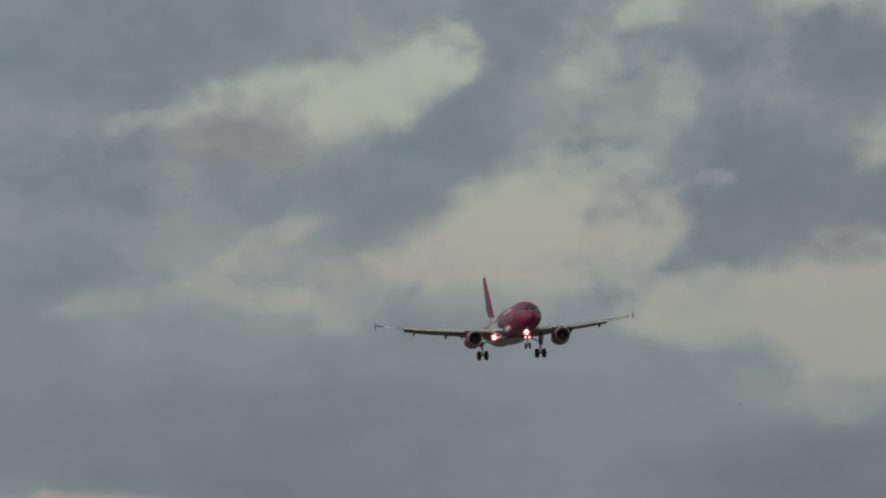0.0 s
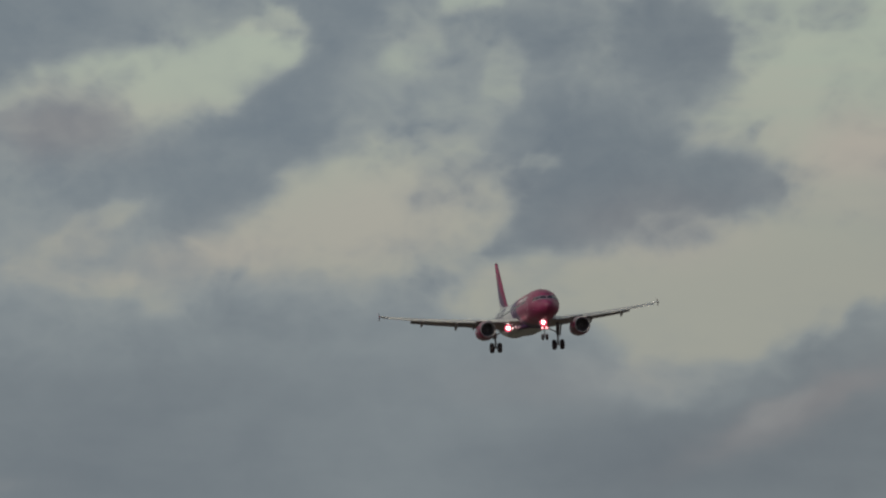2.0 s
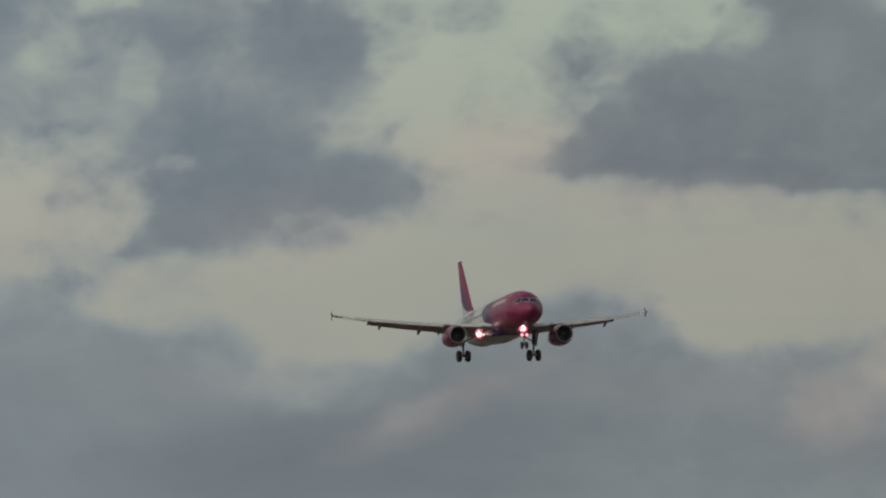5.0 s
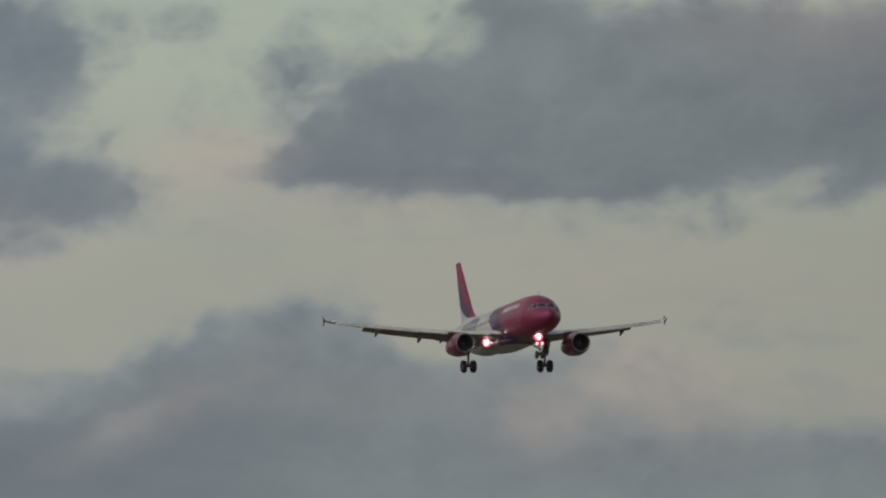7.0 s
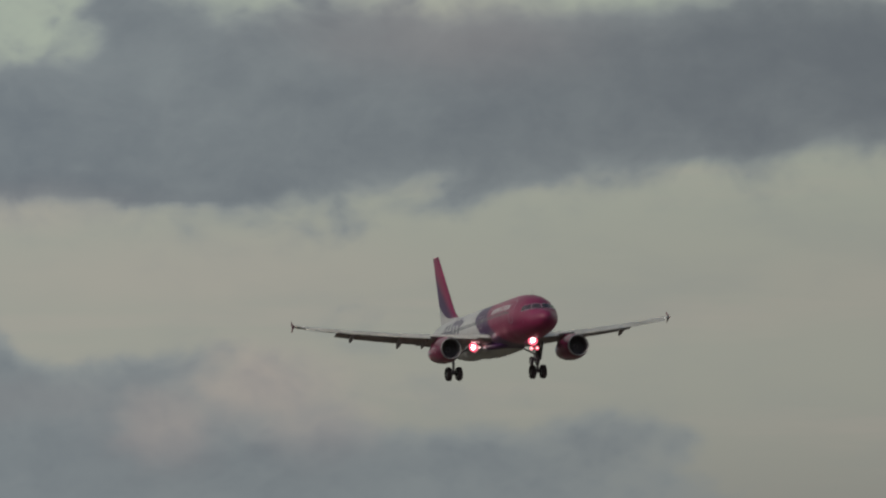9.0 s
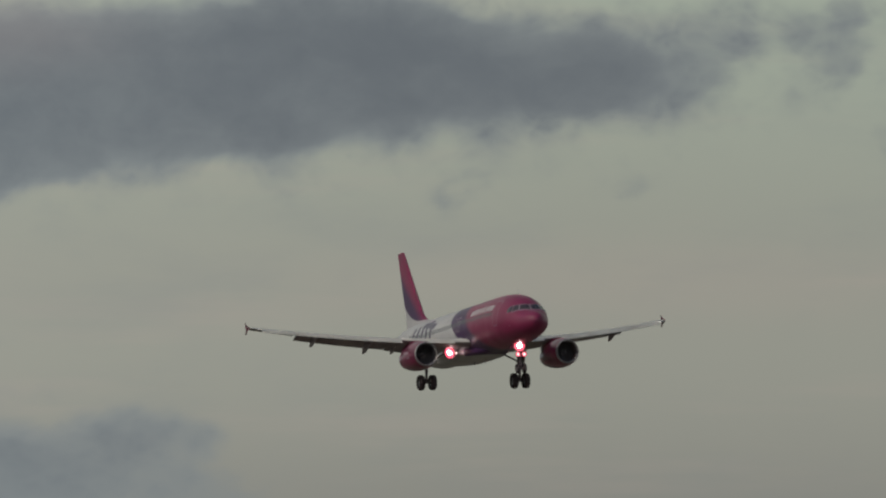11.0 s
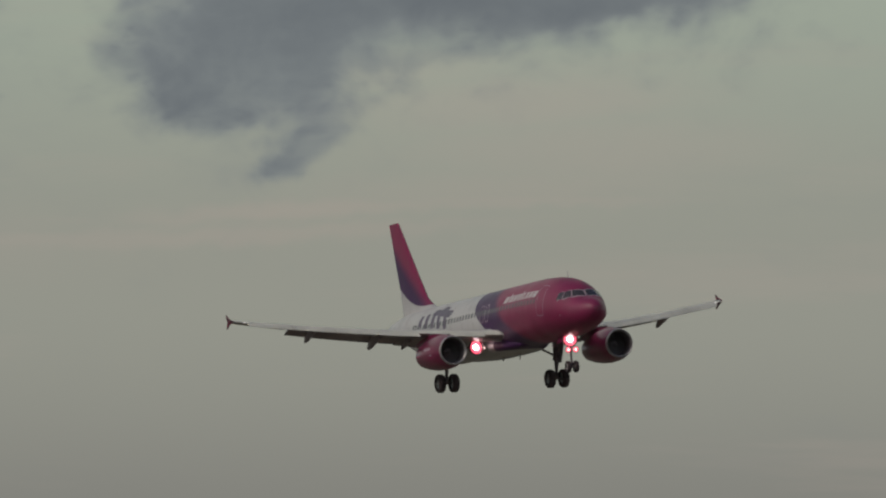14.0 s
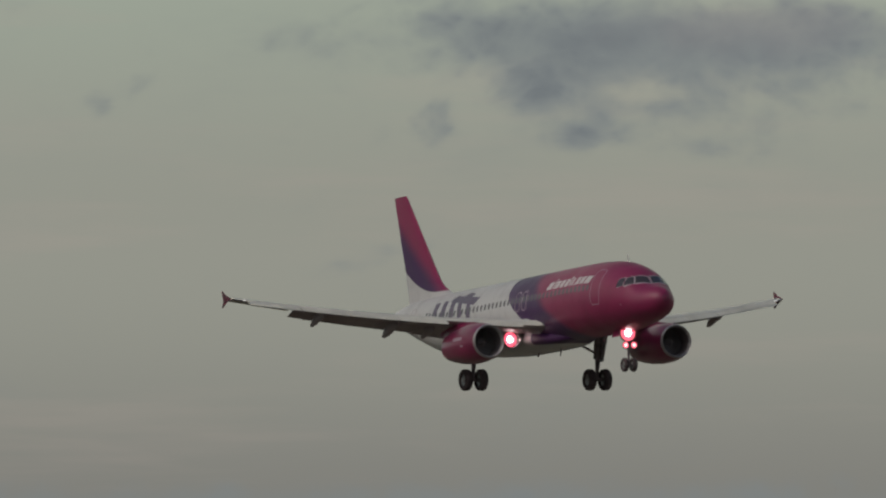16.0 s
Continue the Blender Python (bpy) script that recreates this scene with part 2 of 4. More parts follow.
BANK_AZ = (-1.77, 0.14, 1.10, 1.31, 1.44, 1.56, 1.68, 1.92, 2.06, 2.28, 2.49, 2.61, 2.76, 2.97, 3.01, 3.16, 3.30, 3.32, 3.41, 3.53, 3.89, 4.13, 4.34, 4.53, 4.70, 5.01, 5.58, 5.70, 6.08, 6.32, 6.51, 7.08)
BANK_EL = (2.61, 2.56, 2.41, 2.32, 2.38, 2.24, 2.08, 2.09, 2.16, 2.26, 2.34, 2.44, 2.49, 2.51, 2.52, 2.46, 2.47, 2.43, 2.33, 2.26, 2.25, 2.30, 2.34, 2.22, 2.08, 1.97, 1.96, 1.99, 1.84, 1.74, 1.60, 1.36)


def clouds():
    # closed cover at one end, an open sky further on, a low bank under both
    cover[...] = 0.04 + 0.71 / (1 + np.exp(np.clip((WA - 1.55) / 0.10, -50, 50)))
    edge = np.interp(WA, BANK_AZ, BANK_EL)
    low = np.interp(WA, (-1.0, 1.2, 3.0, 5.0, 6.0), (0.77, 0.82, 0.78, 0.66, 0.52)) / (1 + np.exp(np.clip(-(edge - WE) / 0.028, -50, 50)))
    cover[...] = np.maximum(cover, low)
    cloud(-1.67, 2.41, 0.31, 0.621, 0, 0.86)
    cloud(-0.93, 2.08, 0.96, 0.143, 0, 0.80)
    cloud(-1.29, 3.61, 0.91, 0.263, 8, 0.90)
    cloud(-1.62, 2.96, 0.43, 0.287, 0, 0.80)
    cloud(0.14, 3.35, 0.55, 0.203, 55, 0.92)
    cloud(0.02, 2.96, 0.31, 0.119, 20, 0.93)
    cloud(-0.33, 3.01, 0.36, 0.107, 15, 0.84)
    cloud(1.58, 2.99, 0.43, 0.334, 0, 0.80)
    cloud(1.34, 3.47, 0.29, 0.287, 0, 0.76)
    cloud(-0.17, 3.43, 0.33, 0.115, 12, 0.06)
    cloud(-0.29, 3.32, 0.21, 0.096, 0, 0.05)
    cloud(0.05, 3.49, 0.17, 0.119, 25, 0.12)
    cloud(-0.62, 3.39, 0.26, 0.076, 8, 0.46)
    cloud(-1.07, 3.27, 0.19, 0.048, 15, 0.58)
    cloud(0.14, 3.60, 0.05, 0.096, 0, 0.50)
    cloud(0.79, 3.49, 0.12, 0.096, 20, 0.54)
    cloud(1.09, 3.39, 0.07, 0.107, 0, 0.48)
    cloud(0.96, 3.24, 0.17, 0.072, 0, 0.66)
    cloud(0.98, 3.72, 0.14, 0.060, 20, 0.36)
    cloud(0.69, 3.61, 0.12, 0.072, 0, 0.66)
    cloud(0.62, 2.84, 0.45, 0.227, 15, 0.08)
    cloud(0.84, 3.07, 0.26, 0.096, 0, 0.42)
    cloud(1.10, 2.92, 0.14, 0.096, 25, 0.08)
    cloud(0.36, 2.72, 0.36, 0.107, 15, 0.12)
    cloud(-0.02, 2.64, 0.26, 0.091, 8, 0.22)
    cloud(0.84, 2.70, 0.21, 0.119, 0, 0.20)
    cloud(0.62, 2.62, 0.36, 0.084, 0, 0.32)
    cloud(0.76, 2.87, 0.08, 0.060, 0, 0.38)
    cloud(0.98, 3.01, 0.12, 0.060, 0, 0.42)
    cloud(-0.57, 2.77, 0.12, 0.057, 25, 0.44)
    cloud(-0.74, 2.67, 0.19, 0.072, 20, 0.44)
    cloud(-0.91, 2.58, 0.18, 0.072, 10, 0.52)
    cloud(-0.62, 2.51, 0.26, 0.053, -5, 0.56)
    cloud(-0.36, 2.44, 0.13, 0.053, -10, 0.60)
    cloud(-1.38, 2.49, 0.24, 0.053, 10, 0.70)
    cloud(1.93, 3.17, 0.12, 0.107, 0, 0.10)
    cloud(1.96, 3.30, 0.07, 0.072, 0, 0.30)
    cloud(1.24, 3.04, 0.09, 0.038, 20, 0.55)
    cloud(1.82, 2.49, 0.41, 0.179, 0, 0.06)
    cloud(1.41, 2.49, 0.31, 0.096, 0, 0.15)
    cloud(1.15, 2.39, 0.19, 0.084, 0, 0.30)
    cloud(1.86, 2.20, 0.19, 0.143, 0, 0.06)
    cloud(1.50, 2.20, 0.17, 0.107, 0, 0.70)
    cloud(-1.36, 1.66, 0.29, 0.024, 0, 0.35)
    cloud(-0.11, 1.78, 0.96, 0.310, 0, 0.92)
    cloud(1.09, 1.69, 0.96, 0.167, 0, 0.84)
    cloud(1.56, 3.45, 0.48, 0.287, 0, 0.74)
    cloud(1.95, 3.52, 0.14, 0.143, 0, 0.68)
    cloud(1.32, 3.14, 0.26, 0.239, 30, 0.82)
    cloud(1.71, 2.86, 0.55, 0.179, 5, 0.86)
    cloud(2.11, 2.93, 0.21, 0.119, -5, 0.86)
    cloud(2.26, 2.92, 0.07, 0.060, 0, 0.80)
    cloud(1.28, 2.71, 0.21, 0.119, 10, 0.85)
    cloud(1.06, 3.36, 0.07, 0.131, 0, 0.55)
    cloud(0.75, 3.48, 0.12, 0.081, 20, 0.56)
    cloud(0.94, 3.21, 0.17, 0.072, 0, 0.68)
    cloud(1.25, 3.04, 0.08, 0.036, 15, 0.50)
    cloud(2.52, 3.33, 0.41, 0.310, 0, 0.06)
    cloud(1.99, 3.18, 0.17, 0.084, 15, 0.06)
    cloud(2.14, 3.41, 0.17, 0.119, 40, 0.10)
    cloud(2.21, 3.60, 0.12, 0.096, 0, 0.12)
    cloud(2.59, 3.07, 0.31, 0.143, 0, 0.04)
    cloud(2.80, 3.52, 0.14, 0.119, 0, 0.10)
    cloud(2.52, 3.63, 0.21, 0.060, 0, 0.34)
    cloud(2.18, 3.17, 0.07, 0.038, 20, 0.36)
    cloud(2.64, 2.71, 0.72, 0.203, 0, 0.07)
    cloud(2.04, 2.55, 0.60, 0.131, 8, 0.10)
    cloud(1.23, 2.47, 0.26, 0.096, 8, 0.20)
    cloud(1.52, 2.52, 0.29, 0.096, 0, 0.14)
    cloud(2.42, 2.78, 0.12, 0.084, 0, 0.28)
    cloud(1.97, 2.74, 0.14, 0.043, 10, 0.24)
    cloud(1.92, 2.26, 0.21, 0.143, 20, 0.10)
    cloud(1.75, 2.14, 0.12, 0.072, 0, 0.22)
    cloud(2.23, 2.38, 0.31, 0.119, 20, 0.10)
    cloud(2.08, 1.79, 1.07, 0.263, 0, 0.95)
    cloud(1.87, 2.08, 0.31, 0.107, 0, 0.62)
    cloud(2.27, 3.58, 0.11, 0.143, 0, 0.42)
    cloud(2.51, 3.67, 0.24, 0.072, 0, 0.46)
    cloud(2.75, 3.56, 0.14, 0.143, 0, 0.18)
    cloud(1.92, 3.51, 0.24, 0.263, 0, 0.88)
    cloud(1.99, 2.91, 0.33, 0.155, 0, 0.86)
    cloud(1.72, 3.03, 0.24, 0.263, 0, 0.84)
    cloud(3.06, 3.58, 0.14, 0.119, 0, 0.42)
    cloud(3.03, 3.44, 0.16, 0.155, 0, 0.40)
    cloud(3.87, 3.58, 0.31, 0.239, 0, 0.87)
    cloud(4.11, 3.32, 0.79, 0.358, 0, 0.90)
    cloud(3.23, 3.13, 0.36, 0.179, 0, 0.92)
    cloud(2.99, 3.06, 0.19, 0.096, 0, 0.90)
    cloud(3.40, 3.37, 0.19, 0.167, 40, 0.87)
    cloud(4.83, 3.37, 0.84, 0.358, 0, 0.88)
    cloud(3.75, 2.99, 0.96, 0.060, 0, 0.86)
    cloud(4.11, 2.95, 0.29, 0.053, 0, 0.90)
    cloud(3.25, 3.58, 0.16, 0.119, 0, 0.06)
    cloud(3.50, 3.61, 0.12, 0.084, 30, 0.24)
    cloud(3.09, 3.38, 0.08, 0.029, 0, 0.20)
    cloud(2.94, 3.27, 0.06, 0.029, 0, 0.35)
    cloud(5.31, 3.01, 0.29, 0.107, 15, 0.80)
    cloud(4.83, 2.86, 0.26, 0.084, 20, 0.36)
    cloud(4.80, 2.77, 0.10, 0.048, 0, 0.32)
    cloud(5.09, 2.97, 0.12, 0.043, 30, 0.44)
    cloud(4.80, 2.37, 0.13, 0.084, 0, 0.35)
    cloud(5.16, 2.31, 0.26, 0.043, 0, 0.28)
    cloud(1.82, 2.75, 0.14, 0.072, 0, 0.60)
    cloud(2.49, 2.81, 0.14, 0.048, 0, 0.28)
    cloud(4.47, 2.15, 0.31, 0.119, 0, 0.34)
    cloud(4.69, 2.01, 0.24, 0.119, 0, 0.46)
    cloud(3.99, 1.96, 0.17, 0.131, 0, 0.62)
    cloud(5.19, 2.08, 0.36, 0.096, 0, 0.30)
    cloud(2.27, 1.98, 0.17, 0.060, 30, 0.74)
    cloud(4.53, 3.32, 1.43, 0.358, 0, 0.85)
    cloud(5.96, 3.41, 1.19, 0.334, 5, 0.84)
    cloud(6.92, 3.53, 0.48, 0.239, 8, 0.85)
    cloud(4.05, 2.98, 0.48, 0.067, 0, 0.88)
    cloud(5.32, 2.97, 0.17, 0.096, 20, 0.72)
    cloud(5.61, 3.05, 0.29, 0.072, 15, 0.80)
    cloud(3.46, 3.68, 0.14, 0.107, 0, 0.12)
    cloud(3.65, 3.60, 0.10, 0.096, 0, 0.52)
    cloud(4.84, 2.84, 0.19, 0.084, 25, 0.34)
    cloud(5.09, 2.98, 0.10, 0.048, 40, 0.46)
    cloud(4.77, 2.41, 0.12, 0.060, 0, 0.28)
    cloud(4.41, 2.19, 0.17, 0.119, 0, 0.44)
    cloud(4.03, 2.00, 0.21, 0.119, 0, 0.57)
    cloud(4.77, 1.74, 1.19, 0.167, 0, 0.76)
    cloud(3.48, 1.84, 0.60, 0.215, 0, 0.78)
    cloud(5.75, 1.90, 0.21, 0.107, 0, 0.70)
    cloud(6.06, 1.91, 0.23, 0.107, -15, 0.66)
    cloud(6.39, 3.41, 1.00, 0.263, 0, 1.08, 0.27)
    cloud(6.15, 3.22, 0.60, 0.119, 0, 0.98, 0.27)
    cloud(7.47, 3.44, 0.72, 0.203, 0, 1.02, 0.27)
    cloud(8.06, 3.48, 0.36, 0.179, 10, 0.96, 0.27)
    cloud(8.30, 3.44, 0.14, 0.096, 20, 0.75, 0.27)
    cloud(8.30, 3.63, 0.24, 0.119, 0, 0.60, 0.27)
    cloud(8.71, 3.58, 0.17, 0.143, 0, 0.52, 0.27)
    cloud(8.92, 3.56, 0.11, 0.227, -10, 0.70, 0.27)
    cloud(8.85, 3.44, 0.11, 0.081, 0, 0.64, 0.27)
    cloud(8.61, 3.41, 0.14, 0.096, 0, 0.30, 0.27)
    cloud(9.09, 3.53, 0.10, 0.143, 0, 0.28, 0.27)
    cloud(9.11, 3.14, 0.06, 0.072, 0, 0.38, 0.27)
    cloud(9.14, 3.34, 0.14, 0.072, 0, 0.20, 0.27)
    cloud(9.38, 3.56, 0.17, 0.215, 0, 0.03, 0.27)
    cloud(7.28, 2.93, 0.12, 0.076, 0, 0.40, 0.27)
    cloud(7.28, 2.96, 0.05, 0.031, 0, 0.12, 0.27)
    cloud(7.99, 2.94, 0.13, 0.053, 10, 0.38, 0.27)
    cloud(9.98, 3.42, 0.21, 0.263, 0, 0.78, 0.27)
    cloud(10.46, 3.44, 0.67, 0.215, 0, 0.92, 0.27)
    cloud(9.98, 3.17, 0.21, 0.100, 0, 0.72, 0.27)
    cloud(10.29, 3.18, 0.36, 0.084, 8, 0.72, 0.27)
    cloud(10.69, 3.35, 0.19, 0.143, 0, 0.75, 0.27)
    cloud(10.91, 3.49, 0.24, 0.143, 0, 0.92, 0.27)
    cloud(9.79, 3.52, 0.10, 0.143, 0, 0.58, 0.27)
    cloud(9.93, 3.30, 0.08, 0.072, 0, 0.52, 0.27)
    cloud(10.41, 2.95, 0.17, 0.072, 28, 0.82, 0.27)
    cloud(10.34, 2.88, 0.07, 0.048, 0, 0.68, 0.27)
    cloud(10.50, 3.01, 0.10, 0.060, 30, 0.60, 0.27)
    cloud(10.62, 3.12, 0.08, 0.096, 50, 0.46, 0.27)
    cloud(9.13, 3.17, 0.05, 0.076, 0, 0.36, 0.27)
    cloud(10.43, 3.38, 0.55, 0.191, 0, 0.88, 0.27)
    cloud(10.07, 3.25, 0.26, 0.143, 0, 0.78, 0.27)
    cloud(10.91, 3.52, 0.60, 0.143, 4, 0.92, 0.27)
    cloud(11.62, 3.57, 0.72, 0.155, 6, 0.94, 0.27)
    cloud(11.74, 3.46, 0.36, 0.060, 8, 0.50, 0.27)
    cloud(10.74, 3.21, 0.10, 0.096, 50, 0.40, 0.27)
    cloud(11.62, 3.35, 0.60, 0.072, 5, 0.18, 0.27)
    cloud(10.94, 3.41, 0.36, 0.096, 10, 0.66, 0.27)
    cloud(12.08, 3.33, 0.19, 0.119, 0, 0.16, 0.27)
    cloud(12.42, 3.41, 0.36, 0.096, 0, 0.20, 0.27)
    cloud(14.09, 3.29, 0.36, 0.072, 10, 0.22, 0.27)
    cloud(13.11, 2.99, 0.07, 0.053, 30, 0.50, 0.27)
    cloud(13.24, 3.05, 0.14, 0.024, 20, 0.36, 0.27)
    cloud(13.93, 2.90, 0.05, 0.096, -10, 0.38, 0.27)
    cloud(14.44, 2.92, 0.06, 0.096, 20, 0.40, 0.27)
    cloud(14.40, 2.36, 0.10, 0.029, 5, 0.36, 0.27)
    cloud(14.63, 3.34, 0.26, 0.096, 0, 0.45, 0.27)
    cloud(14.82, 3.25, 0.29, 0.107, 0, 0.66, 0.27)
    cloud(15.30, 3.25, 0.48, 0.167, 0, 0.84, 0.27)
    cloud(15.78, 3.25, 0.48, 0.155, 0, 0.80, 0.27)
    cloud(16.26, 3.30, 0.36, 0.131, 0, 0.74, 0.27)
    cloud(15.06, 3.07, 0.36, 0.100, -5, 0.74, 0.27)
    cloud(15.42, 2.98, 0.48, 0.096, -5, 0.62, 0.27)
    cloud(15.25, 2.90, 0.23, 0.081, 0, 0.64, 0.27)
    cloud(15.85, 3.04, 0.21, 0.072, 0, 0.55, 0.27)
    cloud(15.54, 2.83, 0.29, 0.060, -15, 0.40, 0.27)
    cloud(15.42, 3.03, 0.14, 0.038, 0, 0.20, 0.27)
    cloud(15.83, 2.88, 0.14, 0.060, 0, 0.20, 0.27)
    cloud(14.23, 3.25, 0.21, 0.119, 0, 0.26, 0.27)
    cloud(14.44, 2.91, 0.05, 0.107, -30, 0.42, 0.27)
    cloud(14.20, 2.94, 0.10, 0.072, 0, 0.16, 0.27)
    cloud(14.16, 2.29, 0.12, 0.024, 8, 0.26, 0.27)
    cloud(16.21, 2.97, 0.36, 0.048, 0, 0.24, 0.27)
    # rosy light on cloud and haze
    blush(-0.76, 3.18, 0.31, 0.131, 0, 0.60)
    blush(0.62, 2.80, 0.48, 0.191, 10, 0.35)
    blush(1.70, 2.75, 0.36, 0.143, 0, 0.35)
    blush(-0.10, 2.63, 0.36, 0.096, 8, 0.40)
    blush(1.41, 2.08, 0.48, 0.096, 0, 0.20)
    blush(-0.69, 2.70, 0.21, 0.119, 20, 0.20)
    blush(-1.36, 1.66, 0.29, 0.029, 0, 0.60)
    blush(2.59, 3.08, 0.31, 0.143, 0, 0.75)
    blush(2.40, 2.02, 0.45, 0.072, 25, 0.60)
    blush(0.20, 2.71, 0.48, 0.143, 10, 0.30)
    blush(2.76, 2.86, 0.60, 0.096, 0, 0.25)
    blush(3.25, 2.87, 0.60, 0.096, 0, 0.40)
    blush(5.19, 3.61, 0.53, 0.167, 0, 0.50)
    blush(4.47, 2.13, 0.31, 0.143, 0, 0.80)
    blush(4.69, 1.98, 0.24, 0.119, 0, 0.60)
    blush(3.99, 1.96, 0.18, 0.143, 0, 0.80)
    blush(2.27, 1.98, 0.19, 0.067, 30, 0.55)
    blush(3.25, 2.08, 0.72, 0.072, 0, 0.25)
    blush(5.18, 3.65, 0.60, 0.143, 0, 0.40)
    blush(4.41, 2.18, 0.18, 0.119, 0, 0.80)
    blush(4.03, 2.00, 0.23, 0.119, 0, 0.70)
    blush(4.13, 2.60, 0.84, 0.143, 0, 0.30)
    blush(8.06, 2.55, 1.19, 0.143, 0, 0.30)
    blush(9.38, 2.58, 1.19, 0.033, 2, 0.35)
    blush(10.46, 2.70, 0.62, 0.033, 3, 0.50)
    blush(11.39, 3.16, 0.60, 0.107, 3, 0.45)
    blush(10.19, 2.59, 0.96, 0.033, 3, 0.40)
    blush(11.39, 2.80, 0.72, 0.072, 2, 0.30)
    blush(11.70, 2.95, 0.72, 0.119, 0, 0.35)
    blush(11.34, 2.74, 0.60, 0.024, 0, 0.40)
    blush(15.90, 3.32, 0.43, 0.096, 0, 0.40)
    far = (AZ < -4) | (AZ > 18.5) | (EL > 4.6)
    cover[far] = 0.45


clouds()
cover, rosy = np.clip(cover, 0, 1.1), np.clip(rosy, 0, 1)
high = np.clip((EL - 1.0) / 4.0, 0, 1)
rows_n, cols_n = AZ.shape
verts = np.stack((SHELL * np.sin(np.radians(AZ)) * np.cos(np.radians(EL)), SHELL * np.cos(np.radians(AZ)) * np.cos(np.radians(EL)), SHELL * np.sin(np.radians(EL))), -1).reshape(-1, 3)
idx = np.arange(rows_n * cols_n).reshape(rows_n, cols_n)
quads = np.stack((idx[:-1, :-1], idx[1:, :-1], idx[1:, 1:], idx[:-1, 1:]), -1).reshape(-1, 4)
shell = bpy.data.meshes.new("backdrop")
shell.from_pydata(verts.tolist(), [], quads.tolist())
for title, kind, values in (("cover", "FLOAT_VECTOR", np.stack((cover, rosy, high), -1)), ("west", "FLOAT", np.clip(1 - (AZ - 0.8) / 7.0, 0, 1))):
    shell.attributes.new(title, kind, "POINT").data.foreach_set("vector" if kind == "FLOAT_VECTOR" else "value", values.astype(np.float32).ravel())
shell.polygons.foreach_set("use_smooth", np.ones(len(quads), bool))
shell.materials.append(sky_material())
tagged(new("backdrop", shell), "grey evening clouds with pale openings, far behind all", "sky", kind="structure")


# ---- ground ----
def ground():
    g = Graph("meadow_grass")
    p = g.coords()
    c = g.mix(g.step(g.noise(0.02, 5, p), 0.35, 0.65), (0.135, 0.120, 0.085), (0.185, 0.160, 0.120))
    c = g.mix(g.step(g.noise(1.5, 6, p), 0.4, 0.7), c, (0.095, 0.085, 0.055))
    g.bump(g.noise(8, 4, p), 0.5, 0.05)
    g.finish(c, 0.9)
    bm = bmesh.new()
    bmesh.ops.create_circle(bm, cap_ends=True, segments=96, radius=SHELL - 20)
    me = bpy.data.meshes.new("ground")
    bm.to_mesh(me)
    bm.free()
    me.materials.append(g.mat)
    tagged(new("ground", me), "flat dry grass field under the approach path", "ground", kind="structure")


ground()


# ---- building helpers ----
def part(name, bm, material, parent, label="", smooth=True):
    me = bpy.data.meshes.new(name)
    bm.normal_update()
    bm.to_mesh(me)
    bm.free()
    for m in material if isinstance(material, tuple) else (material,):
        me.materials.append(m)
    if smooth:
        me.polygons.foreach_set("use_smooth", np.ones(len(me.polygons), bool))
        me.set_sharp_from_angle(angle=radians(40))
    ob = new(name, me)
    ob.parent = parent
    return tagged(ob, label) if label else ob


def loft(rings, close=True, caps=True, bm=None):
    """Skin over rings of equal length."""
    bm = bm or bmesh.new()
    made = [[bm.verts.new(p) for p in ring] for ring in rings]
    n = len(made[0])
    for a, b in zip(made, made[1:]):
        for i in range(n if close else n - 1):
            j = (i + 1) % n
            bm.faces.new((a[i], a[j], b[j], b[i]))
    if caps:
        bm.faces.new(made[0][::-1])
        bm.faces.new(made[-1])
    bmesh.ops.recalc_face_normals(bm, faces=bm.faces)
    return bm


def lathe(profile, axis="x", segments=32, centre=(0, 0, 0), caps=False):
    rings = []
    for along, r in profile:
        ring = []
        for k in range(segments):
            a = 2 * math.pi * k / segments
            u, v = r * math.cos(a), r * math.sin(a)
            q = {"x": (along, u, v), "y": (u, along, v), "z": (u, v, along)}[axis]
            ring.append([q[i] + centre[i] for i in range(3)])
        rings.append(ring)
    return loft(rings, caps=caps)


def rod(a, b, r, r2=None, segments=12, bm=None):
    a, b = Vector(a), Vector(b)
    q = (b - a).to_track_quat("Z", "Y").to_matrix()
    rings = []
    for c, rr in ((a, r), (b, r2 or r)):
        rings.append([c + q @ Vector((rr * math.cos(t), rr * math.sin(t), 0)) for t in np.linspace(0, 2 * math.pi, segments, endpoint=False)])
    return loft(rings, bm=bm)


def slab(corners, thick, bm=None):
    """A plate over four or more corners, thickened along its normal, with softened edges."""
    bm = bm or bmesh.new()
    cs = [Vector(c) for c in corners]
    n = (cs[1] - cs[0]).cross(cs[2] - cs[0]).normalized() * thick / 2
    return loft([[c - n for c in cs], [c + n for c in cs]], bm=bm)


def smooth_curve(xs, ys):
    """Monotone cubic through the given stations."""
    xs, ys = np.array(xs, float), np.array(ys, float)
    h, d = np.diff(xs), np.diff(ys) / np.diff(xs)
    m = np.concatenate(([d[0]], np.where(d[:-1] * d[1:] > 0, 2 * d[:-1] * d[1:] / (d[:-1] + d[1:] + 1e-12), 0), [d[-1]]))

    def at(x):
        i = int(np.clip(np.searchsorted(xs, x) - 1, 0, len(h) - 1))
        t = (np.clip(x, xs[0], xs[-1]) - xs[i]) / h[i]
        return float((2 * t**3 - 3 * t**2 + 1) * ys[i] + (t**3 - 2 * t**2 + t) * h[i] * m[i] + (3 * t**2 - 2 * t**3) * ys[i + 1] + (t**3 - t**2) * h[i] * m[i + 1])
    return at


